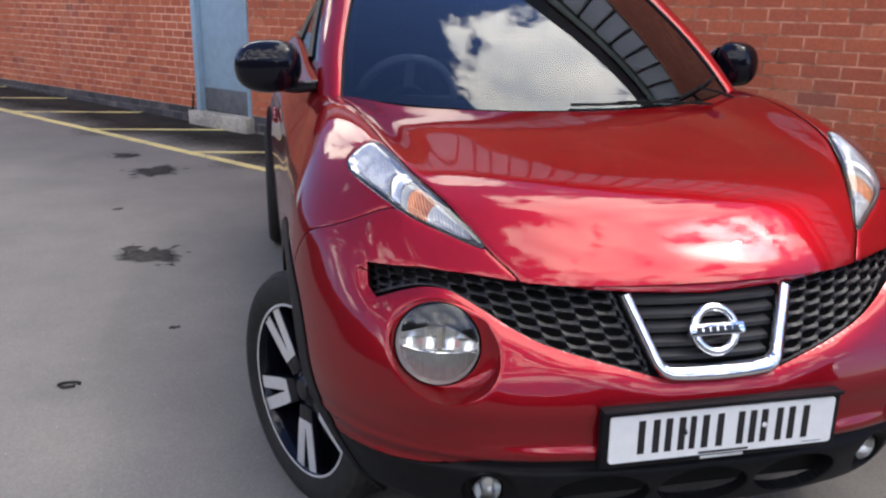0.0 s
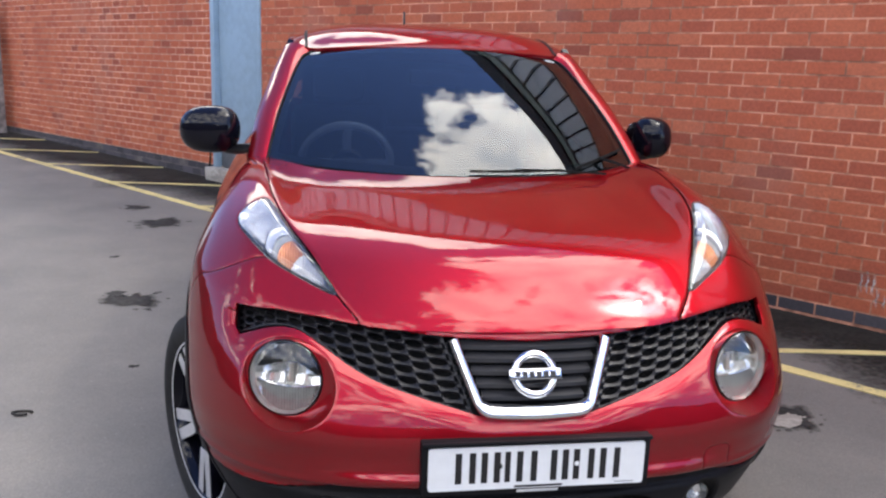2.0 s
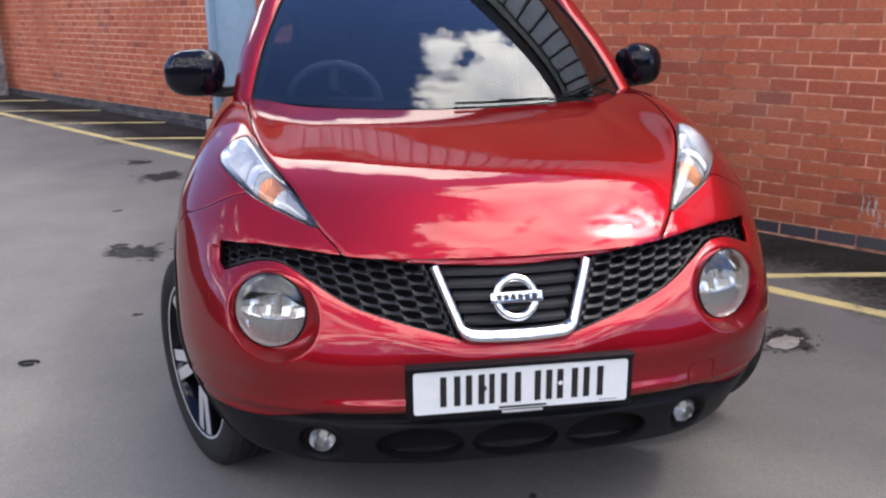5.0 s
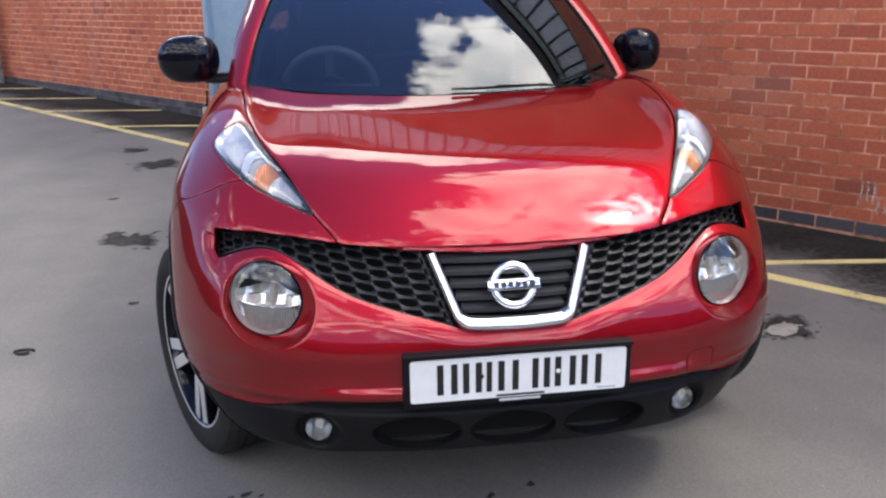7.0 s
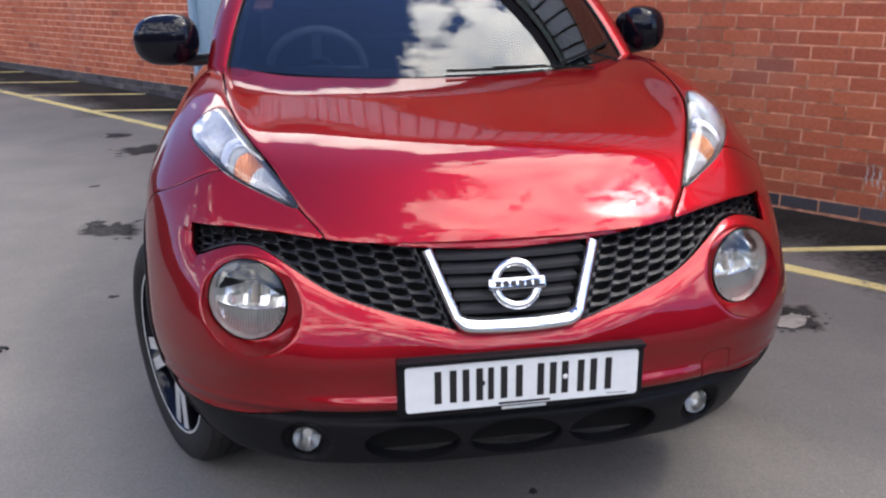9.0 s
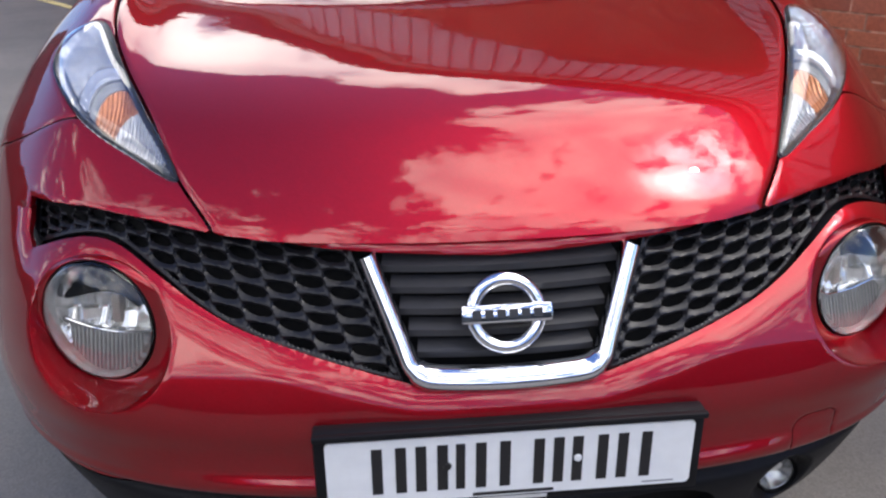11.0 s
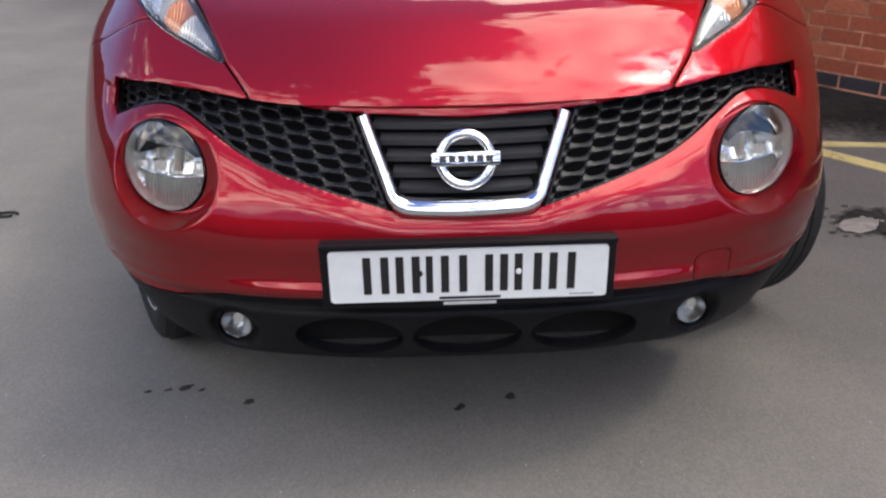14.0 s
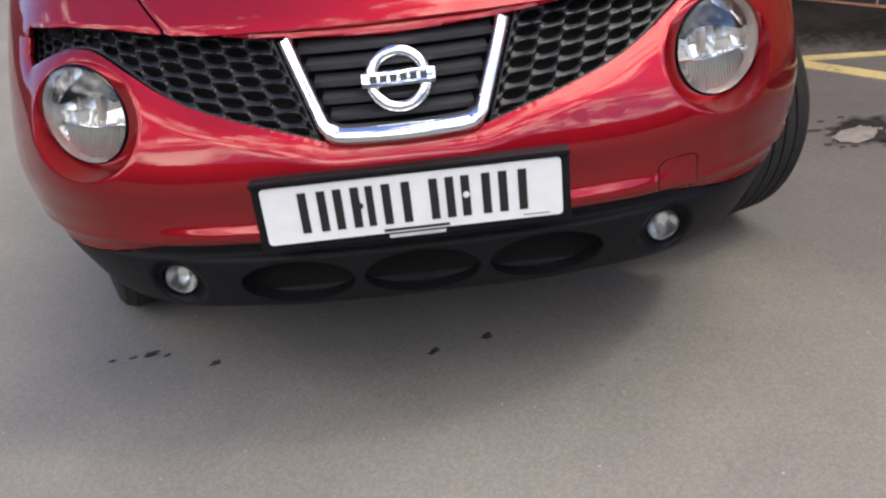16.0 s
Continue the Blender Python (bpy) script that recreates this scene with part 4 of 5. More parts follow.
def honeycomb(side):
    """Black grille half with rows of oval holes that shrink towards its tip."""
    xs = np.linspace(0.135, 0.715, 300)
    zs = np.linspace(0.615, 0.828, 110)
    gx, gz = np.meshgrid(xs, zs, indexing="ij")
    y = face_y(gx, gz) + 0.026
    top = ramp(gx, [0.1, 0.32, 0.415, 0.607, 0.712], [0.782, 0.796, 0.809, 0.825, 0.818])
    pitch_x = ramp(gx, [0.13, 0.40, 0.60, 0.72], [0.0440, 0.0415, 0.0300, 0.0235])
    dx = xs[1] - xs[0]
    lean = gx + (0.785 - gz) * ramp(gx, [0.13, 0.40, 0.72], [0.40, 0.28, 0.05])
    run = np.interp(lean, np.append(xs, 0.80), np.append(np.concatenate([[0], np.cumsum(dx / pitch_x[1:, 0])]), np.sum(dx / pitch_x[1:, 0]) + 3.4))
    pitch_z = ramp(gx, [0.13, 0.40, 0.60, 0.72], [0.0230, 0.0222, 0.0180, 0.0150])
    col = np.floor(run)
    row = (top - 0.004 - gz) / pitch_z + 0.5 * (col % 2)
    fx = (run - col - 0.5) * pitch_x
    fz = (row - np.floor(row) - 0.5) * pitch_z
    hole = (np.sqrt((fx / (0.45 * pitch_x)) ** 2 + (fz / (0.315 * pitch_z)) ** 2) - 1) * 0.315 * pitch_z
    trapezoid = gx - (0.213 - (0.785 - gz) * 0.40)
    edge_d = np.maximum(inside(MOUTH_OUTLINE, gx, gz) - 0.006, -trapezoid)
    hole = np.where((edge_d > -0.004) | (gx > 0.702), 0.01, hole)
    keep = np.maximum(edge_d, -hole)
    bowl = np.clip(1 - hole / 0.0055, 0, 1) ** 2 * 0.007
    pts = np.stack([side * gx, y + bowl, gz], -1)
    v, f = clip_grid(pts, keep, 0.012, -side, flip=side < 0)
    ob = part_mesh("grille_mesh", v, f, BLACK_SATIN, car, "black honeycomb grille half with oval holes", sharp=60)


def grille():
    honeycomb(-1)
    honeycomb(1)
    # chrome U with slanting arms
    half = [(0.191, 0.787), (0.167, 0.725), (0.144, 0.667), (0.136, 0.650), (0.122, 0.638), (0.104, 0.6335), (0.06, 0.632)]
    path = [(-x, z) for x, z in half] + [(0.0, 0.6312)] + half[::-1]
    path = spline(path, 5, False)
    verts, faces = [], []
    prof = [(-0.0145, 0.012), (-0.0135, -0.002), (-0.008, -0.0085), (0.0, -0.010), (0.008, -0.0085), (0.0135, -0.002), (0.0145, 0.012)]
    m = len(prof)
    for i, p in enumerate(path):
        t = path[min(i + 1, len(path) - 1)] - path[max(i - 1, 0)]
        t = t / np.hypot(*t)
        nrm = np.array([-t[1], t[0]])
        for w, dy in prof:
            q = p + nrm * w * (0.86 if abs(p[0]) > 0.13 else 1.0)
            verts.append((q[0], float(nose_y(q[1])) + 0.02 * (q[0] / 0.2) ** 2 + dy - 0.004, q[1]))
    for i in range(len(path) - 1):
        for k in range(m - 1):
            faces.append((i * m + k, i * m + k + 1, (i + 1) * m + k + 1, (i + 1) * m + k))
    part_mesh("grille_trim", verts, [q[::-1] for q in faces], CHROME, car, "polished chrome U trim in the grille", sharp=50)
    for z in (0.766, 0.739, 0.712, 0.685, 0.659):
        w = 0.178 - (0.785 - z) * 0.42
        line = [(x, float(nose_y(z)) + 0.02 * (x / 0.2) ** 2 + 0.020, z) for x in np.linspace(-w, w, 13)]
        v, f = sweep(line, [(0.004, -0.009), (-0.006, -0.007), (-0.020, 0.005), (-0.020, 0.009), (0.004, 0.001)])
        part_mesh("slat", v, f, SLAT, car, "dark grey slat in the middle of the grille", sharp=30)


grille()


def badge():
    b = new("badge")
    hang(b, car)
    tagged(b, "round chrome badge with a plain cross bar")
    cy, cz = 0.078, 0.7115
    tilt = Matrix.Translation((0, cy, cz)) @ Matrix.Rotation(radians(-24), 4, "X")
    v, f = sweep([(0.0475 * math.cos(a), 0, 0.0475 * math.sin(a)) for a in np.linspace(0, 2 * math.pi, 64, endpoint=False)], [(0.0100 * math.cos(a), 0.008 * math.sin(a)) for a in np.linspace(0, 2 * math.pi, 12, endpoint=False)], True, (0, 1, 0))
    part_mesh("ring", moved(v, tilt), f, CHROME, b)
    part("bar", box_bm((-0.064, -0.012, -0.0135), (0.064, 0.006, 0.0135), 0.004, tilt), CHROME, b)
    for k in range(6):
        x = -0.043 + 0.0172 * k
        part("mark", box_bm((x - 0.0062, -0.0135, -0.0062), (x + 0.0062, -0.0115, 0.0062), 0.0, tilt), PLATE_BLACK, b, smooth=False)


badge()


def rounded_plate(w, h, r, y0, y1, centre):
    outline = []
    for cx, cz, a0 in ((w / 2 - r, h / 2 - r, 0), (-w / 2 + r, h / 2 - r, 90), (-w / 2 + r, -h / 2 + r, 180), (w / 2 - r, -h / 2 + r, 270)):
        outline += [(cx + r * math.cos(radians(a0 + k * 15)), cz + r * math.sin(radians(a0 + k * 15))) for k in range(7)]
    n = len(outline)
    verts = [(centre[0] + x, centre[1] + y0, centre[2] + z) for x, z in outline] + [(centre[0] + x, centre[1] + y1, centre[2] + z) for x, z in outline]
    faces = [tuple(range(n)), tuple(range(2 * n - 1, n - 1, -1))] + [(i, n + i, n + (i + 1) % n, (i + 1) % n) for i in range(n)]
    return verts, [q[::-1] for q in faces]


def number_plate():
    p = new("number_plate")
    hang(p, car)
    p.location.z -= 0.009
    tagged(p, "white number plate with plain black bars in a black holder")
    c = (0.0, 0.0, 0.513)
    v, f = rounded_plate(0.520, 0.107, 0.008, 0.0, 0.004, c)
    part_mesh("plate", v, f, PLATE_WHITE, p, sharp=30)
    part("holder", box_bm((-0.276, 0.0045, 0.444), (0.276, 0.030, 0.580), 0.005), BLACK_TRIM, p, "black plastic plate holder")
    part("holder_lip", box_bm((-0.276, -0.006, 0.5715), (0.276, 0.0043, 0.5805), 0.002), BLACK_TRIM, p)
    bars = []
    for x0, x1 in ((-0.197, -0.149), (-0.136, -0.091), (-0.052, -0.003), (0.030, 0.073), (0.085, 0.136), (0.150, 0.199)):
        bars += [(x0, x0 + 0.015), (x1 - 0.015, x1)]
    bars.append((-0.080, -0.067))
    for a, b in bars:
        part("bar", box_bm((a, -0.0012, 0.477), (b, 0.0002, 0.553)), PLATE_BLACK, p, smooth=False)
    part("print_line", box_bm((-0.056, -0.0010, 0.4625), (0.060, 0.0002, 0.4675)), PLATE_BLACK, p, smooth=False)
    part("print_line", box_bm((-0.048, 0.0035, 0.4480), (0.052, 0.0046, 0.4540)), PALE_PRINT, p, "pale print line on the holder", smooth=False)
    part("print_line", box_bm((0.190, -0.0010, 0.4650), (0.236, 0.0002, 0.4670)), GREY_LAMP, p, smooth=False)
    for x in (-0.092, 0.093):
        v, f = lathe([(0.0, 0.004), (0.005, 0.0035), (0.0065, 0.0)], 16)
        part_mesh("screw", moved(v, Matrix.Translation((x, 0, 0.517)) @ Matrix.Rotation(radians(90), 4, "X")), f, PLATE_WHITE if x > 0 else PLATE_BLACK, p)


number_plate()


def cap(radius, sag, n_ring=8, n=40):
    """A shallow dome about z, rim at height 0."""
    prof = [(1e-4, sag)] + [(radius * k / n_ring, sag * (1 - (k / n_ring) ** 2)) for k in range(1, n_ring + 1)]
    return lathe(prof, n)


def headlamp(side):
    h = new("headlamp")
    hang(h, car)
    tagged(h, "round clear headlamp with a faceted chrome reflector")
    face = Vector((side * 0.36, -1.0, 0.10)).normalized()
    frame_m = Matrix.Translation((side * LENS_X, LENS_Y, LENS_Z)) @ face.to_track_quat("Z", "Y").to_matrix().to_4x4()
    # lens: a thin dome
    prof = [(1e-4, 0.024)] + [(LENS_R * k / 10, 0.024 * (1 - (k / 10) ** 2.4)) for k in range(1, 11)] + [(LENS_R, -0.012), (LENS_R - 0.0025, -0.012)] + [((LENS_R - 0.0025) * k / 10, 0.0215 * (1 - (k / 10) ** 2.4)) for k in range(10, 0, -1)] + [(1e-4, 0.0215)]
    v, f = lathe(prof, 56)
    lens = part_mesh("lens", moved(v, frame_m), [q[::-1] for q in f], LAMP_GLASS, h, "clear domed lens", sharp=60)
    lens.visible_shadow = False
    v, f = lathe([(LENS_R + 0.0022, -0.002), (LENS_R + 0.0022, -0.09), (LENS_R + 0.0004, -0.09), (LENS_R + 0.0004, -0.002)], 56)
    part_mesh("bezel", moved(v, frame_m), f, BLACK_SATIN, h, "black rim round the lens")
    v, f = lathe([(LENS_R - 0.0034, -0.021), (LENS_R - 0.0040, -0.060), (LENS_R - 0.0060, -0.115)], 56)
    part_mesh("barrel", moved(v, frame_m), f, REFLECTOR, h, "silver barrel behind the lens")
    # red dish from the bumper's opening in to the lens
    n, m = 96, 16
    inner = frame_m.inverted()
    verts, faces = [], []
    for i in range(n):
        a = 2 * math.pi * i / n
        rx, rz = RIM_X + RIM_A * 1.012 * math.cos(a), RIM_Z + RIM_B * 1.012 * math.sin(a)
        pod = 0.060 * math.exp(-1.2 * (((rx - 0.635) / 0.15) ** 2 + ((rz - 0.665) / 0.14) ** 2))
        p0 = inner @ Vector((side * rx, float(face_y(rx, rz)) - pod + 0.0022, rz))
        b = math.atan2(p0.y, p0.x)
        p1 = Vector(((LENS_R + 0.0030) * math.cos(b), (LENS_R + 0.0030) * math.sin(b), -0.003))
        for k in range(m + 1):
            t = math.pi / 2 * k / m
            w, d = 1 - math.cos(t), math.sin(t) ** 0.9
            verts.append((p0.x + (p1.x - p0.x) * w, p0.y + (p1.y - p0.y) * w, p0.z + (p1.z - p0.z) * d))
    for i in range(n):
        j = (i + 1) % n
        for k in range(m):
            q = (i * (m + 1) + k, j * (m + 1) + k, j * (m + 1) + k + 1, i * (m + 1) + k + 1)
            faces.append(q if side < 0 else q[::-1])
    part_mesh("lamp_dish", moved(verts, frame_m), faces, RED, h, "smooth red dish round the lens", sharp=70)
    # reflector: a bowl in upright facets, each bowed a little
    gx, gy = np.meshgrid(np.linspace(-0.09, 0.09, 91), np.linspace(-0.09, 0.09, 61), indexing="ij")
    rr = np.hypot(gx, gy)
    col, row = np.floor(gx / 0.021 + 0.5), np.floor(gy / 0.026)
    fx, mid_y = gx / 0.021 - col, (row + 0.5) * 0.026
    lean = np.sin(col * 2.3 + row * 4.1 + 0.7) * 0.010
    slope = -0.22 + 0.34 * np.sin(col * 3.1 + row * 5.3)
    gz = -0.058 + 0.022 * np.clip(rr / LENS_R, 0, 1) ** 2 - 0.40 * np.maximum(mid_y, -0.02) + slope * (gy - mid_y) + 0.006 * fx ** 2 + lean * fx
    v, f = clip_grid(np.stack([gx, gy, gz], -1), rr - (LENS_R - 0.003), 0.012, -1)
    part_mesh("reflector", moved(v, frame_m), f, REFLECTOR, h, "faceted chrome reflector", sharp=12)
    part("bulb_shield", box_bm((-0.008, -0.022, -0.064), (0.008, 0.026, -0.044), 0.005, frame_m), BULB_SHIELD, h, "warm grey bulb shield")
    v, f = lathe([(LENS_R - 0.0032, -0.004), (LENS_R - 0.0060, -0.006), (LENS_R - 0.0085, -0.012), (LENS_R - 0.0088, -0.020), (LENS_R - 0.0034, -0.020)], 56)
    part_mesh("lens_rim", moved(v, frame_m), f, LENS_RIM, h, "pale frosted ring inside the lens", sharp=50)
    # lower ribbed band, set back behind the lens under a curved edge
    gx, gy = np.meshgrid(np.linspace(-0.088, 0.088, 89), np.linspace(-0.088, -0.01, 30), indexing="ij")
    rr = np.hypot(gx, gy)
    edge = -0.016 - 0.014 * (1 - (gx / 0.08) ** 2)
    band = np.maximum(rr - (LENS_R - 0.004), gy - edge)
    gz = -0.010 - 0.024 * np.clip((0.088 + gy) / 0.06, 0, 1)
    v, f = clip_grid(np.stack([gx, gy, gz], -1), band, 0.012, -1)
    part_mesh("lens_band", moved(v, frame_m), f, BAND, h, "ribbed grey band across the lower lamp", sharp=70)
    lip = [(x, -0.0155 - 0.014 * (1 - (x / 0.08) ** 2), -0.0325 - 0.002 * (1 - (x / 0.08) ** 2)) for x in np.linspace(-0.078, 0.078, 25)]
    v, f = sweep(lip, round_section(0.0016, 8))
    part_mesh("band_edge", moved(v, frame_m), f, CHROME, h, "bright edge along the band")


headlamp(-1)
headlamp(1)


def indicator_lamp(side):
    """Long clear lamp on the fender: cover, grey housing, two bowls, amber reflector."""
    h = new("indicator_lamp")
    hang(h, car)
    tagged(h, "long pointed clear lamp on the fender with an amber reflector")
    half = np.where(GRID[..., 0] * side > 0, LAMP, 1.0)
    d = np.clip(-half, 0, 0.03)
    dome = np.sin(np.clip(d / 0.03, 0, 1) * math.pi / 2)
    pts = GRID + NORMAL * (0.008 * dome + 0.001)[..., None]
    v, f = clip_grid(pts, half + 0.0015)
    n = len(v)
    v2, f2 = clip_grid(GRID + NORMAL * (0.008 * dome - 0.0015)[..., None], half + 0.0015)
    ob = part_mesh("cover", list(v) + list(v2), list(f) + [tuple(n + k for k in q[::-1]) for q in f2], LAMP_GLASS, h, "clear plastic cover", sharp=60)
    ob.visible_shadow = False
    depth = 0.040 * np.clip(d / 0.022, 0, 1) ** 0.8
    v, f = clip_grid(GRID - NORMAL * (0.004 + depth)[..., None], half - 0.002)
    part_mesh("housing", v, f, HOUSING, h, "silver lamp housing")
    v, f = clip_grid(GRID + NORMAL * 0.0005, np.maximum(half - 0.001, -(half + 0.0040 + 0.004 * (AX - HOOD_X < 0.02))))
    part_mesh("seal", v, f, BLACK_SATIN, h, "thin black seal")
    # moulded inserts along the lamp, from its tip up: ribbed silver, ribbed amber, two arcs, netted silver
    tip, top = np.array([0.464, 0.268]), np.array([0.688, 0.660])
    axis = (top - tip) / np.linalg.norm(top - tip)
    qx, qy = AX - tip[0], GY - tip[1]
    across = qx * axis[1] - qy * axis[0]
    along = (qx * axis[0] + qy * axis[1]) / np.linalg.norm(top - tip) + 30.0 * (across - 0.012) ** 2
    for name, a, b, mat, margin, sink, hollow, label in (
            ("tip_reflector", 0.10, 0.345, FROST, 0.007, 0.010, 0.010, "ribbed silver reflector"),
            ("amber_reflector", 0.345, 0.490, AMBER, 0.009, 0.010, 0.010, "amber ribbed reflector"),
            ("inner_arc", 0.495, 0.545, GREY_LAMP, 0.010, 0.010, 0.004, "grey arc above the amber reflector"),
            ("outer_arc", 0.550, 0.625, PALE_LAMP, 0.010, 0.006, 0.004, "pale silver arc"),
            ("main_reflector", 0.66, 0.95, NET_LAMP, 0.012, 0.012, 0.016, "netted silver reflector")):
        cut = np.maximum.reduce([half + margin, (a - along) * 0.45, (along - b) * 0.45])
        bowl = hollow * np.clip(-cut / 0.018, 0, 1)
        v, f = clip_grid(GRID - NORMAL * (sink + bowl)[..., None], cut, 0.008, -1)
        part_mesh(name, v, f, mat, h, label, sharp=50)


indicator_lamp(-1)
indicator_lamp(1)


def fog_lamp(side):
    h = new("fog_lamp")
    hang(h, car)
    tagged(h, "small round clear fog lamp in the black skirt")
    y = float(face_y(0.478, 0.343)) + 0.019
    m = Matrix.Translation((side * 0.478, y, 0.343)) @ Vector((side * 0.12, -1, 0.02)).to_track_quat("Z", "Y").to_matrix().to_4x4()
    prof = [(1e-4, 0.006)] + [(0.033 * k / 6, 0.006 * (1 - (k / 6) ** 2)) for k in range(1, 7)] + [(0.033, -0.006), (0.031, -0.006)] + [(0.031 * k / 6, 0.004 * (1 - (k / 6) ** 2)) for k in range(6, 0, -1)] + [(1e-4, 0.004)]
    v, f = lathe(prof, 32)
    ob = part_mesh("lens", moved(v, m), [q[::-1] for q in f], LAMP_GLASS, h, "clear round lens", sharp=60)
    ob.visible_shadow = False
    v, f = lathe([(1e-4, -0.032)] + [(0.032 * k / 6, -0.032 + 0.028 * (k / 6) ** 2) for k in range(1, 7)], 32)
    part_mesh("reflector", moved(v, m), f, DIM_CHROME, h, "dim chrome bowl")
    v, f = lathe([(0.0365, 0.004), (0.0365, -0.05), (0.0335, -0.05), (0.0335, 0.004)], 32)
    part_mesh("bezel", moved(v, m), f, BLACK_TRIM, h)
    v, f = lathe([(1e-4, 0.0), (0.011, -0.001), (0.014, -0.006), (0.013, -0.02)], 16)
    part_mesh("bulb_cap", moved(v, m @ Matrix.Translation((0.003, 0.010, -0.008))), f, CHROME, h)


fog_lamp(-1)
fog_lamp(1)


def make_wheel(x, y, z, steer, side):
    w = new("wheel")
    hang(w, car)
    tagged(w, "black alloy wheel with machined silver spokes, turned" if steer else "black alloy wheel with machined silver spokes")
    m = Matrix.Translation((x, y, z)) @ Matrix.Rotation(radians(steer), 4, "Z") @ Matrix.Rotation(radians(90 * side), 4, "Y")
    prof = [(0.238, 0.088), (0.252, 0.099), (0.280, 0.106), (0.306, 0.103), (0.322, 0.094), (0.330, 0.078)]
    tread = []
    for a in (0.070, 0.036, 0.0, -0.036, -0.070):
        tread += [(0.335, a + 0.013), (0.335, a + 0.0035), (0.328, a + 0.003), (0.328, a - 0.003), (0.335, a - 0.0035)] if abs(a) < 0.05 else [(0.335, a + 0.003), (0.335, a - 0.003)]
    prof = prof + tread + [(r, -h) for r, h in prof[::-1]]
    v, f = lathe(prof, 72)
    part_mesh("tyre", moved(v, m), [q[::-1] for q in f], RUBBER, w, "black tyre with grooved tread", sharp=30)
    v, f = lathe([(0.247, 0.094), (0.242, 0.096), (0.235, 0.086), (0.226, 0.02), (0.226, -0.09), (0.240, -0.096)], 64)
    rim = part_mesh("rim", moved(v, m), f, BLACK_GLOSS, w, "black alloy rim", sharp=35)
    v, f = lathe([(0.2465, 0.0958), (0.2435, 0.0970), (0.2395, 0.0955)], 64)
    part_mesh("rim_edge", moved(v, m), f, SILVER, w, "bright machined rim edge")
    v, f = lathe([(1e-4, 0.01), (0.222, 0.0), (0.222, -0.05), (1e-4, -0.05)], 40)
    part_mesh("brake_disc", moved(v, m @ Matrix.Translation((0, 0, -0.03))), f, BLACK_SATIN, w)
    v, f = lathe([(1e-4, 0.086), (0.028, 0.085), (0.032, 0.080), (0.060, 0.070), (0.062, 0.01)], 32)
    part_mesh("hub", moved(v, m), f, BLACK_GLOSS, w)
    for k in range(5):
        for off in (-1, 1):
            turn = m @ Matrix.Rotation(radians(72 * k + 41), 4, "Z") @ Matrix.Rotation(radians(-off * 4), 4, "Z")
            bm = box_bm((0.050, off * 0.031 - 0.0215, 0.045), (0.236, off * 0.031 + 0.0215, 0.074), 0.003)
            for q in bm.verts:
                q.co.z += 0.055 * q.co.x
                q.co.y += off * 0.20 * (q.co.x - 0.13)
            bmesh.ops.transform(bm, matrix=turn, verts=bm.verts[:])
            part("spoke", bm, BLACK_GLOSS, w)
            bm = box_bm((0.113, off * 0.031 - 0.0185, 0.0745), (0.234, off * 0.031 + 0.0185, 0.0765))
            for q in bm.verts:
                q.co.z += 0.055 * q.co.x
                q.co.y += off * 0.20 * (q.co.x - 0.13)
            bmesh.ops.transform(bm, matrix=turn, verts=bm.verts[:])
            part("spoke_face", bm, SILVER, w, "machined silver spoke face", smooth=False)
        bm = box_bm((0.094, -0.0375, 0.0745), (0.1145, 0.0375, 0.0764))
        for q in bm.verts:
            q.co.z += 0.055 * q.co.x
            q.co.y *= 0.86 if q.co.x < 0.1 else 1.0
        bmesh.ops.transform(bm, matrix=m @ Matrix.Rotation(radians(72 * k + 41), 4, "Z"), verts=bm.verts[:])
        part("spoke_bridge", bm, SILVER, w, "machined silver bridge between two spokes", smooth=False)


STEER = 26
make_wheel(-0.776, ARCH_Y - 0.095, 0.335, STEER, -1)
make_wheel(0.758, ARCH_Y + 0.02, 0.335, STEER, 1)
make_wheel(-0.797, 3.395, 0.357, 0, -1)
make_wheel(0.797, 3.395, 0.357, 0, 1)

# sides and tail
def tail_panels():
    us = np.concatenate([np.linspace(1.0, 1 + SIDE, 170), np.linspace(1 + SIDE, 2 + SIDE, 90)[1:]])
    for side in (-1, 1):
        st = np.sort(us * side)
        g = skin_grid(st, 60, 40)
        y, z = g[..., 1], g[..., 2]
        arch = np.hypot(y - 3.395, z - 0.357)
        sill = 0.40 - z
        for name, a, b, label in (("door", 1.304, 2.330, "red front door"), ("door", 2.334, 3.02, "red rear door"), ("rear_quarter", 3.024, 3.95, "red rear quarter"), ("rear_bumper", 3.954, 4.3, "red tail")):
            v, f = clip_grid(g, np.maximum.reduce([a - y, y - b, sill, 0.44 - arch]), 0.008, -1)
            if v:
                part_mesh(name, v, f, RED, car, label, sharp=48)
        v, f = clip_grid(g + normals_of(g) * 0.006, np.maximum.reduce([z - 0.398, 0.22 - z, 0.438 - arch]), 0.01, -1)
        part_mesh("sill_trim", v, f, BLACK_TRIM, car, "black plastic sill trim")
        v, f = clip_grid(g + normals_of(g) * 0.016, np.maximum.reduce([arch - 0.438, 0.375 - arch, 0.2 - z]), 0.02, -1)
        part_mesh("arch_trim", v, f, BLACK_TRIM, car, "black plastic wheel arch trim")
        hd = []
        for k in range(9):
            i = np.argmin((g[..., 1] - 2.05 - 0.02 * k) ** 2 + (z - 0.90 - 0.004 * k) ** 2 + 9.0 * (g[..., 0] * side < 0))
            hd.append(tuple(g.reshape(-1, 3)[i] + np.array([side * 0.012, 0, 0])))
        v, f = sweep(hd, round_section(0.011, 8))
        part_mesh("door_handle", v, f, RED, car, "red door handle")


tail_panels()


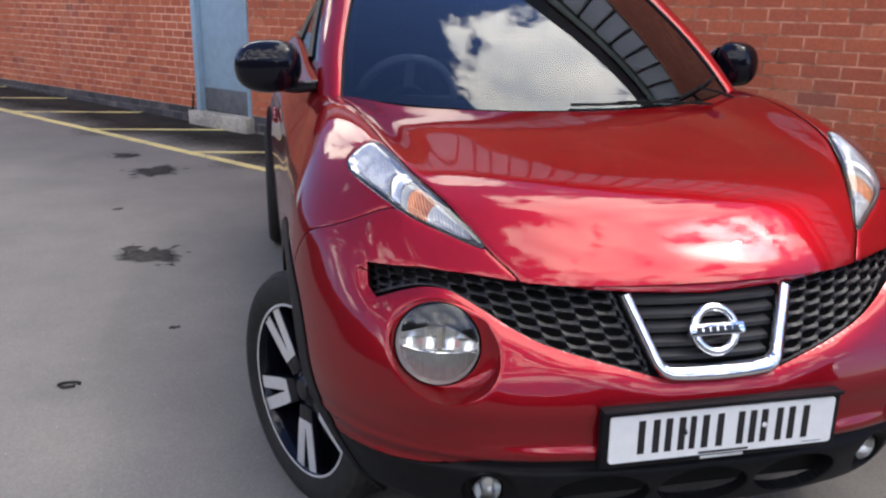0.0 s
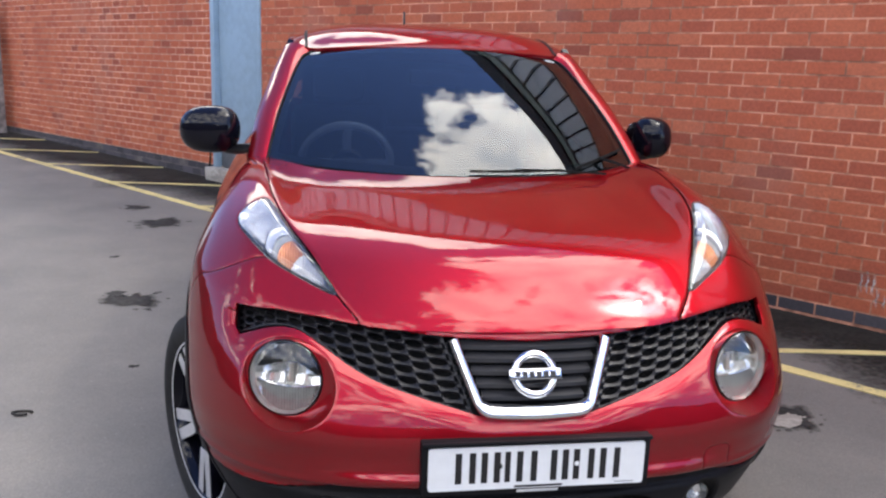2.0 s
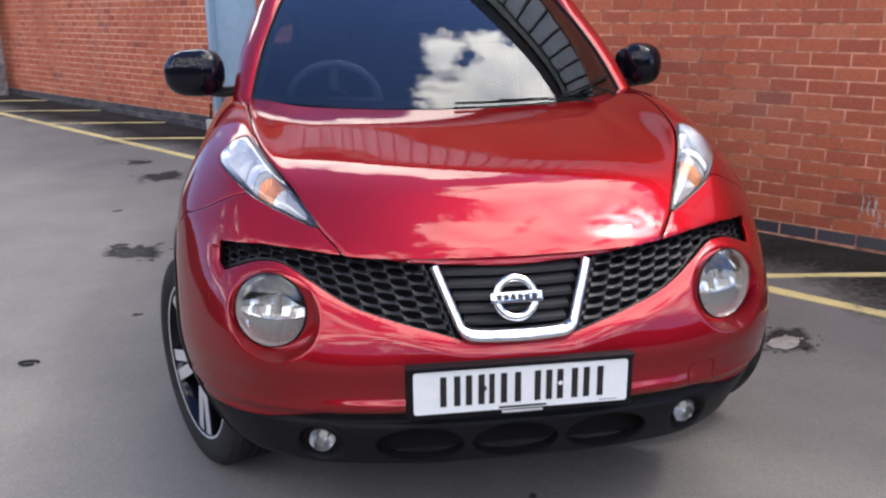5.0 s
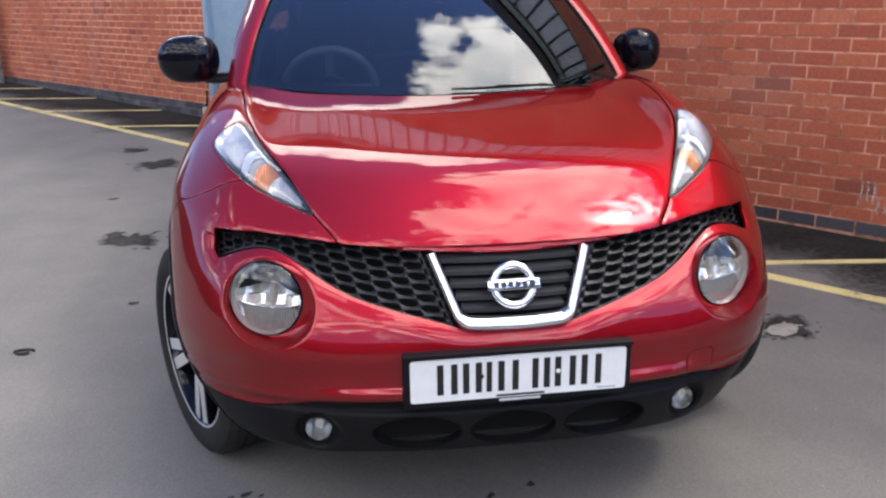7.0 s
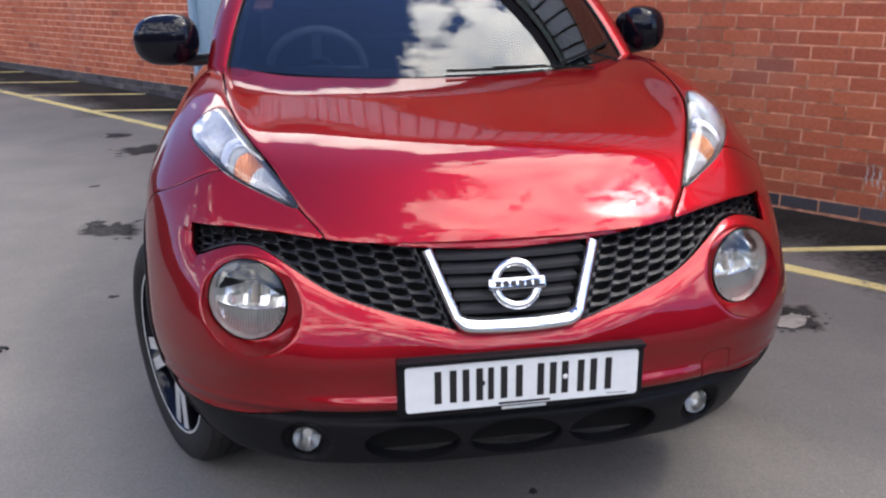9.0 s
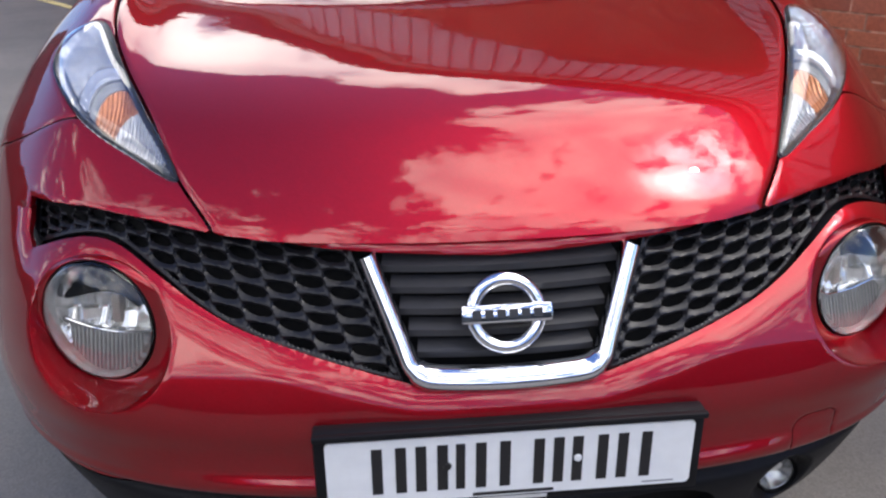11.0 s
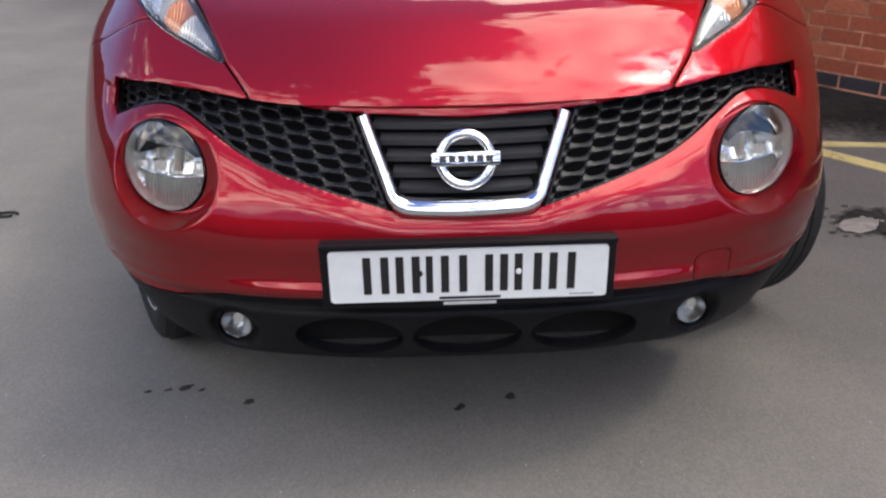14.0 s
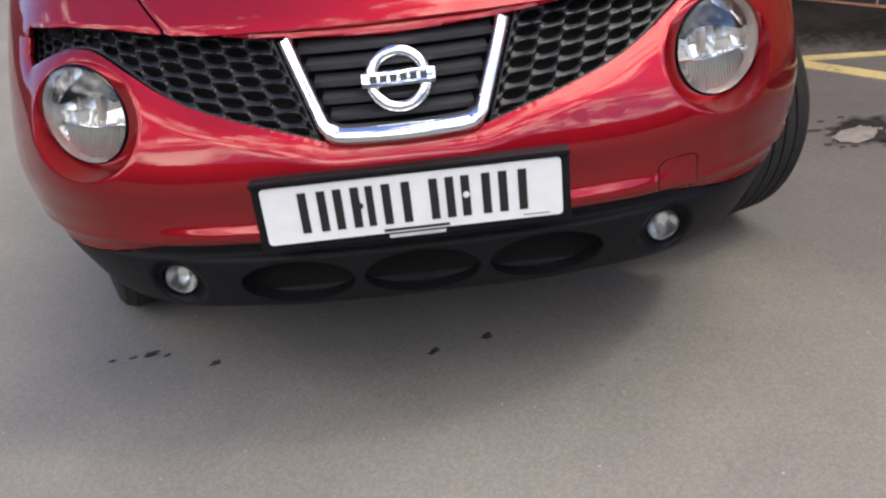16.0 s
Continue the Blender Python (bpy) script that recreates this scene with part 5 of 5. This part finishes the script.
# cabin: windscreen, pillars, roof, side windows
def screen(a, b):
    w = ramp(b, [0, 0.3, 0.7, 0.88, 0.955, 1], [0.670, 0.642, 0.590, 0.561, 0.541, 0.500])
    k = np.abs(a)
    y = (1.04 + 0.23 * k ** 2.6) * (1 - b) + (1.83 + 0.05 * k ** 2) * b
    z = (1.056 + 0.026 * k ** 2) * (1 - b) + (1.487 - 0.030 * k ** 2.5) * b
    bulge = (0.018 - 0.008 * b) * 4 * b * (1 - b)
    return np.stack([a * w, y - 0.47 * bulge, z + 0.88 * bulge], -1)


def sheet_faces(m, n, flip=False, base=0):
    q = [(base + i * n + j, base + (i + 1) * n + j, base + (i + 1) * n + j + 1, base + i * n + j + 1) for i in range(m - 1) for j in range(n - 1)]
    return [k[::-1] for k in q] if flip else q


def slab(name, grid, thick, mat, label="", shadow=True):
    """A thin solid sheet from a grid of points."""
    nv = normals_of(grid)
    m, n = grid.shape[:2]
    verts = list(grid.reshape(-1, 3)) + list((grid - nv * thick).reshape(-1, 3))
    k = m * n
    faces = sheet_faces(m, n) + sheet_faces(m, n, True, k)
    ring = [i * n for i in range(m)] + [(m - 1) * n + j for j in range(1, n)] + [i * n + n - 1 for i in range(m - 2, -1, -1)] + [j for j in range(n - 2, 0, -1)]
    for a, b in zip(ring, ring[1:] + ring[:1]):
        faces.append((b, a, a + k, b + k))
    ob = part_mesh(name, verts, faces, mat, car, label, sharp=50)
    ob.visible_shadow = shadow
    return ob


A_, B_ = np.meshgrid(np.linspace(-1, 1, 81), np.linspace(0.0, 1, 41), indexing="ij")
slab("windscreen", screen(A_, B_), 0.005, WINDOW_GLASS, "dark tinted windscreen reflecting clouds", False)
# black ceramic band inside the glass
for lo, hi, b0, b1 in ((-0.995, 0.995, 0.0, 0.055), (-0.995, 0.995, 0.955, 1.0), (-0.995, -0.955, 0.056, 0.954), (0.955, 0.995, 0.056, 0.954)):
    aa, bb = np.meshgrid(np.linspace(lo, hi, 61), np.linspace(b0, b1, 30), indexing="ij")
    g = screen(aa, bb)
    slab("screen_band", g - normals_of(g) * 0.007, 0.002, BLACK_MATT)
for x in (-0.93, 0.93):
    g = screen(*np.meshgrid(np.linspace(x - 0.03, x + 0.03, 5), np.linspace(0.955, 0.972, 3), indexing="ij"))
    slab("sticker", g + normals_of(g) * 0.0025, 0.002, PLATE_WHITE, "small white sticker")

RAIL_Y = [1.86, 2.1, 2.4, 3.0, 3.75]
def rail(y):
    return ramp(y, RAIL_Y, [0.610, 0.612, 0.605, 0.565, 0.47]), ramp(y, RAIL_Y, [1.488, 1.512, 1.524, 1.500, 1.36])


def roof_z(k, y):
    """Height of the roof at k across (0 middle, 1 edge): a rounded header over the glass, then the crown."""
    front_y = 1.832 + 0.050 * k ** 2 + 0.055 * np.clip((k - 0.78) / 0.22, 0, 1) ** 2
    front_z = 1.4885 - 0.026 * k ** 2.2 + 0.018 * np.clip((k - 0.78) / 0.22, 0, 1) ** 2
    crown = ramp(y, [1.83, 1.95, 2.3, 2.8, 3.75], [0.030, 0.052, 0.078, 0.072, 0.03])
    full = rail(y)[1] + crown * (1 - k ** 3.4)
    t = np.clip((y - front_y) / 0.30, 0, 1)
    return front_y, front_z + (full - front_z) * (1 - (1 - t) ** 2.6)


def roof():
    across = np.sin(np.linspace(-1, 1, 71) * math.pi / 2)
    gx, gy = np.meshgrid(across, np.linspace(0, 1, 90) ** 1.6, indexing="ij")
    k = np.abs(gx)
    front_y = roof_z(k, 2.0 + 0 * k)[0]
    y = front_y + (3.75 - front_y) * gy
    z = roof_z(k, y)[1]
    slab("roof", np.stack([gx * rail(y)[0], y, z], -1), 0.012, RED, "red roof with a rounded front edge")
    for side in (-1, 1):
        path = []
        for y1 in np.linspace(1.885, 3.5, 40):
            path.append((side * 0.875 * float(rail(y1)[0]), y1, float(roof_z(np.array(0.875), np.array(y1))[1]) + 0.0015))
        v, f = sweep(path, [(-0.007, -0.004), (0.007, -0.004), (0.006, 0.003), (-0.006, 0.003)])
        part_mesh("roof_seam", v, f, BLACK_TRIM, car, "black roof seam strip")


roof()


def pillars_and_glass():
    b = np.linspace(-0.06, 1, 40)
    for side in (-1, 1):
        inner = screen(np.full_like(b, 1.0), b) + np.array([0.0, 0.004, 0.003])
        outer = np.stack([ramp(b, [-0.06, 0, 0.3, 0.7, 1], [0.745, 0.742, 0.724, 0.678, 0.618]), inner[:, 1] + 0.060, inner[:, 2] - 0.012 + ramp(b, [-0.06, 0.6, 1], [0, 0, 0.036])], -1)
        g = []
        for t in np.linspace(0, 1, 9):
            q = inner * (1 - t) + outer * t
            q = q + np.array([0.25, -0.35, 0.9]) * 0.018 * math.sin(math.pi * t) ** 0.8
            g.append(q)
        g = np.stack(g)
        g[..., 0] *= side
        slab("pillar", g if side > 0 else g[::-1], 0.02, RED, "red windscreen pillar")
        # thin black seal along the glass
        v, f = sweep([(side * p[0], p[1] - 0.002, p[2] + 0.001) for p in inner], round_section(0.005, 6))
        part_mesh("seal", v, f, BLACK_TRIM, car)
        t = np.linspace(0, 1, 40)
        low = np.stack([np.full_like(t, 0.700), 1.36 + t * 2.25, 1.075 + 0.13 * t], -1)
        ry = 1.99 + t * 1.65
        high = np.stack([rail(ry)[0] - 0.014, ry, rail(ry)[1] - 0.012], -1)
        sheet_g = np.stack([low * (1 - k) + high * k + np.array([0.012, 0, 0]) * math.sin(math.pi * k) for k in np.linspace(0, 1, 12)], 1)
        sheet_g[..., 0] *= side
        ob = slab("side_window", sheet_g if side > 0 else sheet_g[::-1], 0.005, WINDOW_GLASS, "dark side window", False)
        for k in (0.0, 0.42, 0.78):
            i = int(k * 39)
            v, f = sweep([tuple(p) for p in sheet_g[i]], [(-0.02, -0.012), (0.02, -0.012), (0.02, 0.012), (-0.02, 0.012)], up=(1, 0, 0))
            part_mesh("window_post", v, f, BLACK_GLOSS, car, "gloss black window post")


pillars_and_glass()


def tailgate():
    xs, t = np.linspace(-1, 1, 31), np.linspace(0, 1, 20)
    gx, gt = np.meshgrid(xs, t, indexing="ij")
    y = 3.74 + 0.22 * gt
    z = 1.385 - 0.20 * gt
    slab("tailgate_window", np.stack([gx * (0.47 + 0.12 * gt), y - 0.05 * gx ** 2, z], -1)[:, ::-1], 0.006, BLACK_GLOSS, "dark rear window")


tailgate()


# mirrors
def door_mirror(side):
    h = new("door_mirror")
    hang(h, car)
    tagged(h, "gloss black door mirror on a short arm")
    n, m = 40, 24
    verts, faces = [], []

    def sup(c, e):
        return math.copysign(abs(c) ** e, c)
    for i in range(m + 1):
        ph = math.pi * (i / m - 0.5)
        for j in range(n):
            th = 2 * math.pi * j / n
            x = (0.113 if side < 0 else 0.079) * sup(math.cos(ph), 0.75) * sup(math.cos(th), 0.78)
            z = (0.091 if side < 0 else 0.087) * sup(math.sin(ph), 0.80)
            y = 0.085 * sup(math.cos(ph), 0.75) * sup(math.sin(th), 0.8)
            y = y * (1.0 if y < 0 else 0.45)
            z -= 0.10 * (x + 0.118) * (0.5 if z > 0 else -0.05)
            verts.append((x, y, z))
    for i in range(m):
        for j in range(n):
            k = (j + 1) % n
            faces.append((i * n + j, i * n + k, (i + 1) * n + k, (i + 1) * n + j))
    mm = Matrix.Translation((side * (0.890 if side < 0 else 0.853), 1.545, 1.160)) @ Matrix.Diagonal((side, 1, 1, 1)) @ Matrix.Rotation(radians(14), 4, "Z")
    part_mesh("shell", moved(verts, mm), faces if side > 0 else [q[::-1] for q in faces], BLACK_GLOSS, h, "gloss black shell", sharp=60)
    v, f = rounded_plate(0.18, 0.12, 0.045, 0.0, 0.004, (0, 0.036, 0.0))
    part_mesh("glass", moved(v, mm), f, CHROME, h, "mirror glass")
    arm = spline([(side * 0.86, 1.55, 1.092), (side * 0.80, 1.53, 1.086), (side * 0.755, 1.50, 1.092), (side * 0.715, 1.46, 1.100)], 6, False)
    v, f = sweep(arm, [(0.034 * math.cos(a), 0.020 * math.sin(a)) for a in np.linspace(0, 2 * math.pi, 14, endpoint=False)])
    part_mesh("arm", v, f, BLACK_SATIN, h, "black arm")
    sail = [(0.716, 1.37, 1.082), (0.722, 1.58, 1.090), (0.700, 1.60, 1.180), (0.700, 1.50, 1.135)]
    verts = [(side * x, y, z) for x, y, z in sail] + [(side * (x - 0.02), y, z) for x, y, z in sail]
    part_mesh("sail_panel", verts, [(0, 1, 2, 3), (7, 6, 5, 4), (0, 4, 5, 1), (1, 5, 6, 2), (2, 6, 7, 3), (3, 7, 4, 0)], BLACK_SATIN, h, "black corner panel behind the arm", smooth=False)


door_mirror(-1)
door_mirror(1)


# wipers, aerial
def wiper(a0, b0, a1, b1, pivot):
    h = new("wiper")
    hang(h, car)
    tagged(h, "black windscreen wiper at rest")
    k = np.linspace(0, 1, 14)
    g = screen(a0 + (a1 - a0) * k, b0 + (b1 - b0) * k) + np.array([0, -0.008, 0.010])
    v, f = sweep([tuple(p) for p in g], [(-0.004, -0.006), (0.004, -0.006), (0.002, 0.002), (-0.002, 0.002)])
    part_mesh("blade", v, f, BLACK_MATT, h)
    mid = g[6]
    v, f = sweep([pivot, tuple((np.array(pivot) + mid) / 2 + np.array([0, 0, 0.006])), tuple(mid + np.array([0, 0, 0.004]))], [(-0.006, -0.004), (0.006, -0.004), (0.004, 0.003), (-0.004, 0.003)])
    part_mesh("arm", v, f, BLACK_MATT, h)


wiper(0.02, 0.018, 0.52, 0.012, (0.50, 1.06, 1.068))
wiper(0.60, 0.015, 0.960, 0.10, (0.62, 1.13, 1.078))
v, f = sweep([(0.0, 3.02, 1.545), (0.0, 3.05, 1.60), (0.005, 3.10, 1.70)], round_section(0.006, 8), up=(1, 0, 0))
part_mesh("aerial", v, f, BLACK_SATIN, car, "short black roof aerial")
xs = np.linspace(-0.66, 0.66, 40)
kk = np.abs(xs / 0.70)
v, f = [], []
for x, q in zip(xs, kk):
    y = 1.02 + 0.25 * q ** 2.6
    v += [(x, y - 0.012, 1.040 + 0.022 * q * q), (x, y + 0.05, 1.048 + 0.022 * q * q), (x, y + 0.05, 1.0)]
for i in range(39):
    f += [(3 * i, 3 * i + 3, 3 * i + 4, 3 * i + 1), (3 * i + 1, 3 * i + 4, 3 * i + 5, 3 * i + 2)]
part_mesh("cowl", v, f, BLACK_TRIM, car, "black plastic cowl under the windscreen")


# inside
def cabin():
    xs, t = np.linspace(-0.66, 0.66, 24), np.linspace(0, 1, 14)
    gx, gt = np.meshgrid(xs, t, indexing="ij")
    y = 1.16 + 0.62 * gt + 0.10 * (gx / 0.66) ** 2 * (1 - gt)
    z = 1.035 - 0.03 * gt - 0.25 * np.clip(gt - 0.75, 0, 1) ** 1.2 + 0.035 * np.exp(-((gx + 0.36) / 0.15) ** 2 - ((gt - 0.7) / 0.18) ** 2)
    slab("dashboard", np.stack([gx, y, z], -1), 0.03, DASH, "dark grey dashboard")
    m = Matrix.Translation((-0.37, 1.80, 1.005)) @ Matrix.Rotation(radians(-62), 4, "X")
    sw = new("steering_wheel")
    hang(sw, car)
    tagged(sw, "dark grey steering wheel seen through the windscreen")
    v, f = sweep([(0.185 * math.cos(a), 0.185 * math.sin(a), 0) for a in np.linspace(0, 2 * math.pi, 48, endpoint=False)], round_section(0.016, 10), True)
    part_mesh("rim", moved(v, m), f, GREY_LAMP, sw)
    v, f = lathe([(1e-4, 0.03), (0.05, 0.026), (0.07, 0.01), (0.07, -0.02)], 28)
    part_mesh("hub", moved(v, m), f, DASH, sw)
    for a in (0, 180, 270):
        part("spoke", box_bm((0.06, -0.018, -0.01), (0.18, 0.018, 0.008), 0.004, m @ Matrix.Rotation(radians(a), 4, "Z")), GREY_LAMP, sw)
    for x in (-0.37, 0.37):
        st = new("seat")
        hang(st, car)
        tagged(st, "dark grey cloth front seat")
        part("cushion", box_bm((x - 0.25, 1.98, 0.52), (x + 0.25, 2.48, 0.68), 0.05), CLOTH, st)
        part("backrest", box_bm((-0.24, -0.06, 0), (0.24, 0.06, 0.60), 0.05, Matrix.Translation((x, 2.50, 0.62)) @ Matrix.Rotation(radians(-16), 4, "X")), CLOTH, st)
        part("headrest", box_bm((-0.13, -0.05, 0), (0.13, 0.05, 0.17), 0.04, Matrix.Translation((x, 2.69, 1.22)) @ Matrix.Rotation(radians(-12), 4, "X")), CLOTH, st)
    part("floor_pan", box_bm((-0.70, 1.12, 0.22), (0.70, 3.85, 0.34)), BLACK_MATT, car, "dark floor pan", smooth=False)
    part("firewall", box_bm((-0.62, 0.95, 0.25), (0.62, 1.10, 0.985)), BLACK_MATT, car, "dark bulkhead", smooth=False)
    part("engine_tray", box_bm((-0.55, 0.32, 0.22), (0.55, 0.94, 0.26)), BLACK_MATT, car, "dark engine tray", smooth=False)
    part("rear_bench", box_bm((-0.60, 2.95, 0.5), (0.60, 3.5, 1.05), 0.06), CLOTH, car, "dark rear bench")
    part("tail_lining", box_bm((-0.56, 3.52, 0.80), (0.56, 3.55, 1.45)), BLACK_MATT, car, "dark lining at the tail", smooth=False)
    part("inner_mirror", box_bm((-0.11, 1.80, 1.335), (0.11, 1.83, 1.395), 0.012), BLACK_SATIN, car, "black inside mirror")


cabin()

# ---- bricks of the wall ----
def brick_verts(l, d, h, c=0.0014):
    """A brick whose face looks along -y, with chamfered arrises and no back."""
    v = [(0, d, 0), (l, d, 0), (l, d, h), (0, d, h), (0, c, 0), (l, c, 0), (l, c, h), (0, c, h), (c, 0, c), (l - c, 0, c), (l - c, 0, h - c), (c, 0, h - c)]
    f = [(8, 9, 10, 11), (4, 5, 9, 8), (5, 6, 10, 9), (6, 7, 11, 10), (7, 4, 8, 11), (0, 1, 5, 4), (1, 2, 6, 5), (2, 3, 7, 6), (3, 0, 4, 7)]
    return v, f


WALL_M = Matrix(((WALL_ALONG.x, WALL_OUT.x, 0, 0), (WALL_ALONG.y, WALL_OUT.y, 0, 0), (0, 0, 1, 0), (0, 0, 0, 1)))


def lay_bricks():
    bl, bh, joint, bd = 0.2150, 0.0680, 0.0105, 0.045
    shared = {}
    rest = {"red": ([], []), "blue": ([], [])}
    rnd = random.Random(11)
    single = {"red": 0, "blue": 0}
    for row in range(int((BRICK_TOP - FIRST) / COURSE)):
        z = FIRST + row * COURSE + joint / 2
        s = S_LEFT - ((bl + joint) / 2 if row % 2 else 0)
        while s < S_RIGHT - bl - joint:
            cut = 0.184 if s < DOOR_A else bl
            s0, s1 = s, s + cut
            s += cut + joint
            for e0, e1 in ((DOOR_A - 0.004, DOOR_B + 0.004),):
                if z < DOOR_TOP and s0 < e1 and s1 > e0:
                    if s0 < e0 - 0.05:
                        s1 = e0
                    elif s1 > e1 + 0.05:
                        s0 = e1
                    else:
                        s1 = s0
            if s1 - s0 < 0.04:
                continue
            mid = (s0 + s1) / 2
            blue = row < (3 if mid < -4.5 else 1)
            kind = "blue" if blue else "red"
            proud = rnd.uniform(-0.0012, 0.0012)
            near = abs(s1 - s0 - bl) < 1e-6 and ((blue and -2.6 < mid < 0.6) or (not blue and -2.05 < mid < 0.45 and z < 1.98))
            if near and single[kind] < 290:
                if kind not in shared:
                    v, f = brick_verts(bl, bd, bh)
                    shared[kind] = mesh_of("brick", moved(v, WALL_M), f, BLUE_BRICK if blue else BRICK, smooth=False)
                ob = new("brick", shared[kind])
                ob.location = yard(s0, WALL_AT + proud, z)
                ob.parent = wall
                ob.matrix_parent_inverse = wall_inverse
                single[kind] += 1
            else:
                v, f = brick_verts(s1 - s0, bd, bh)
                vs, fs = rest[kind]
                base = len(vs)
                vs += [tuple(WALL_M @ Vector((q[0] + s0, q[1] + WALL_AT + proud, q[2] + z))) for q in v]
                fs += [tuple(base + k for k in q) for q in f]
    for kind, mat in (("red", BRICK_REST), ("blue", BLUE_REST)):
        ob = new("brickwork", mesh_of("brickwork", *rest[kind], mat, smooth=False))
        ob.parent = wall
        ob.matrix_parent_inverse = wall_inverse
        tagged(ob, kind="stuff")


bpy.context.view_layer.update()
wall_inverse = wall.matrix_world.inverted()
lay_bricks()
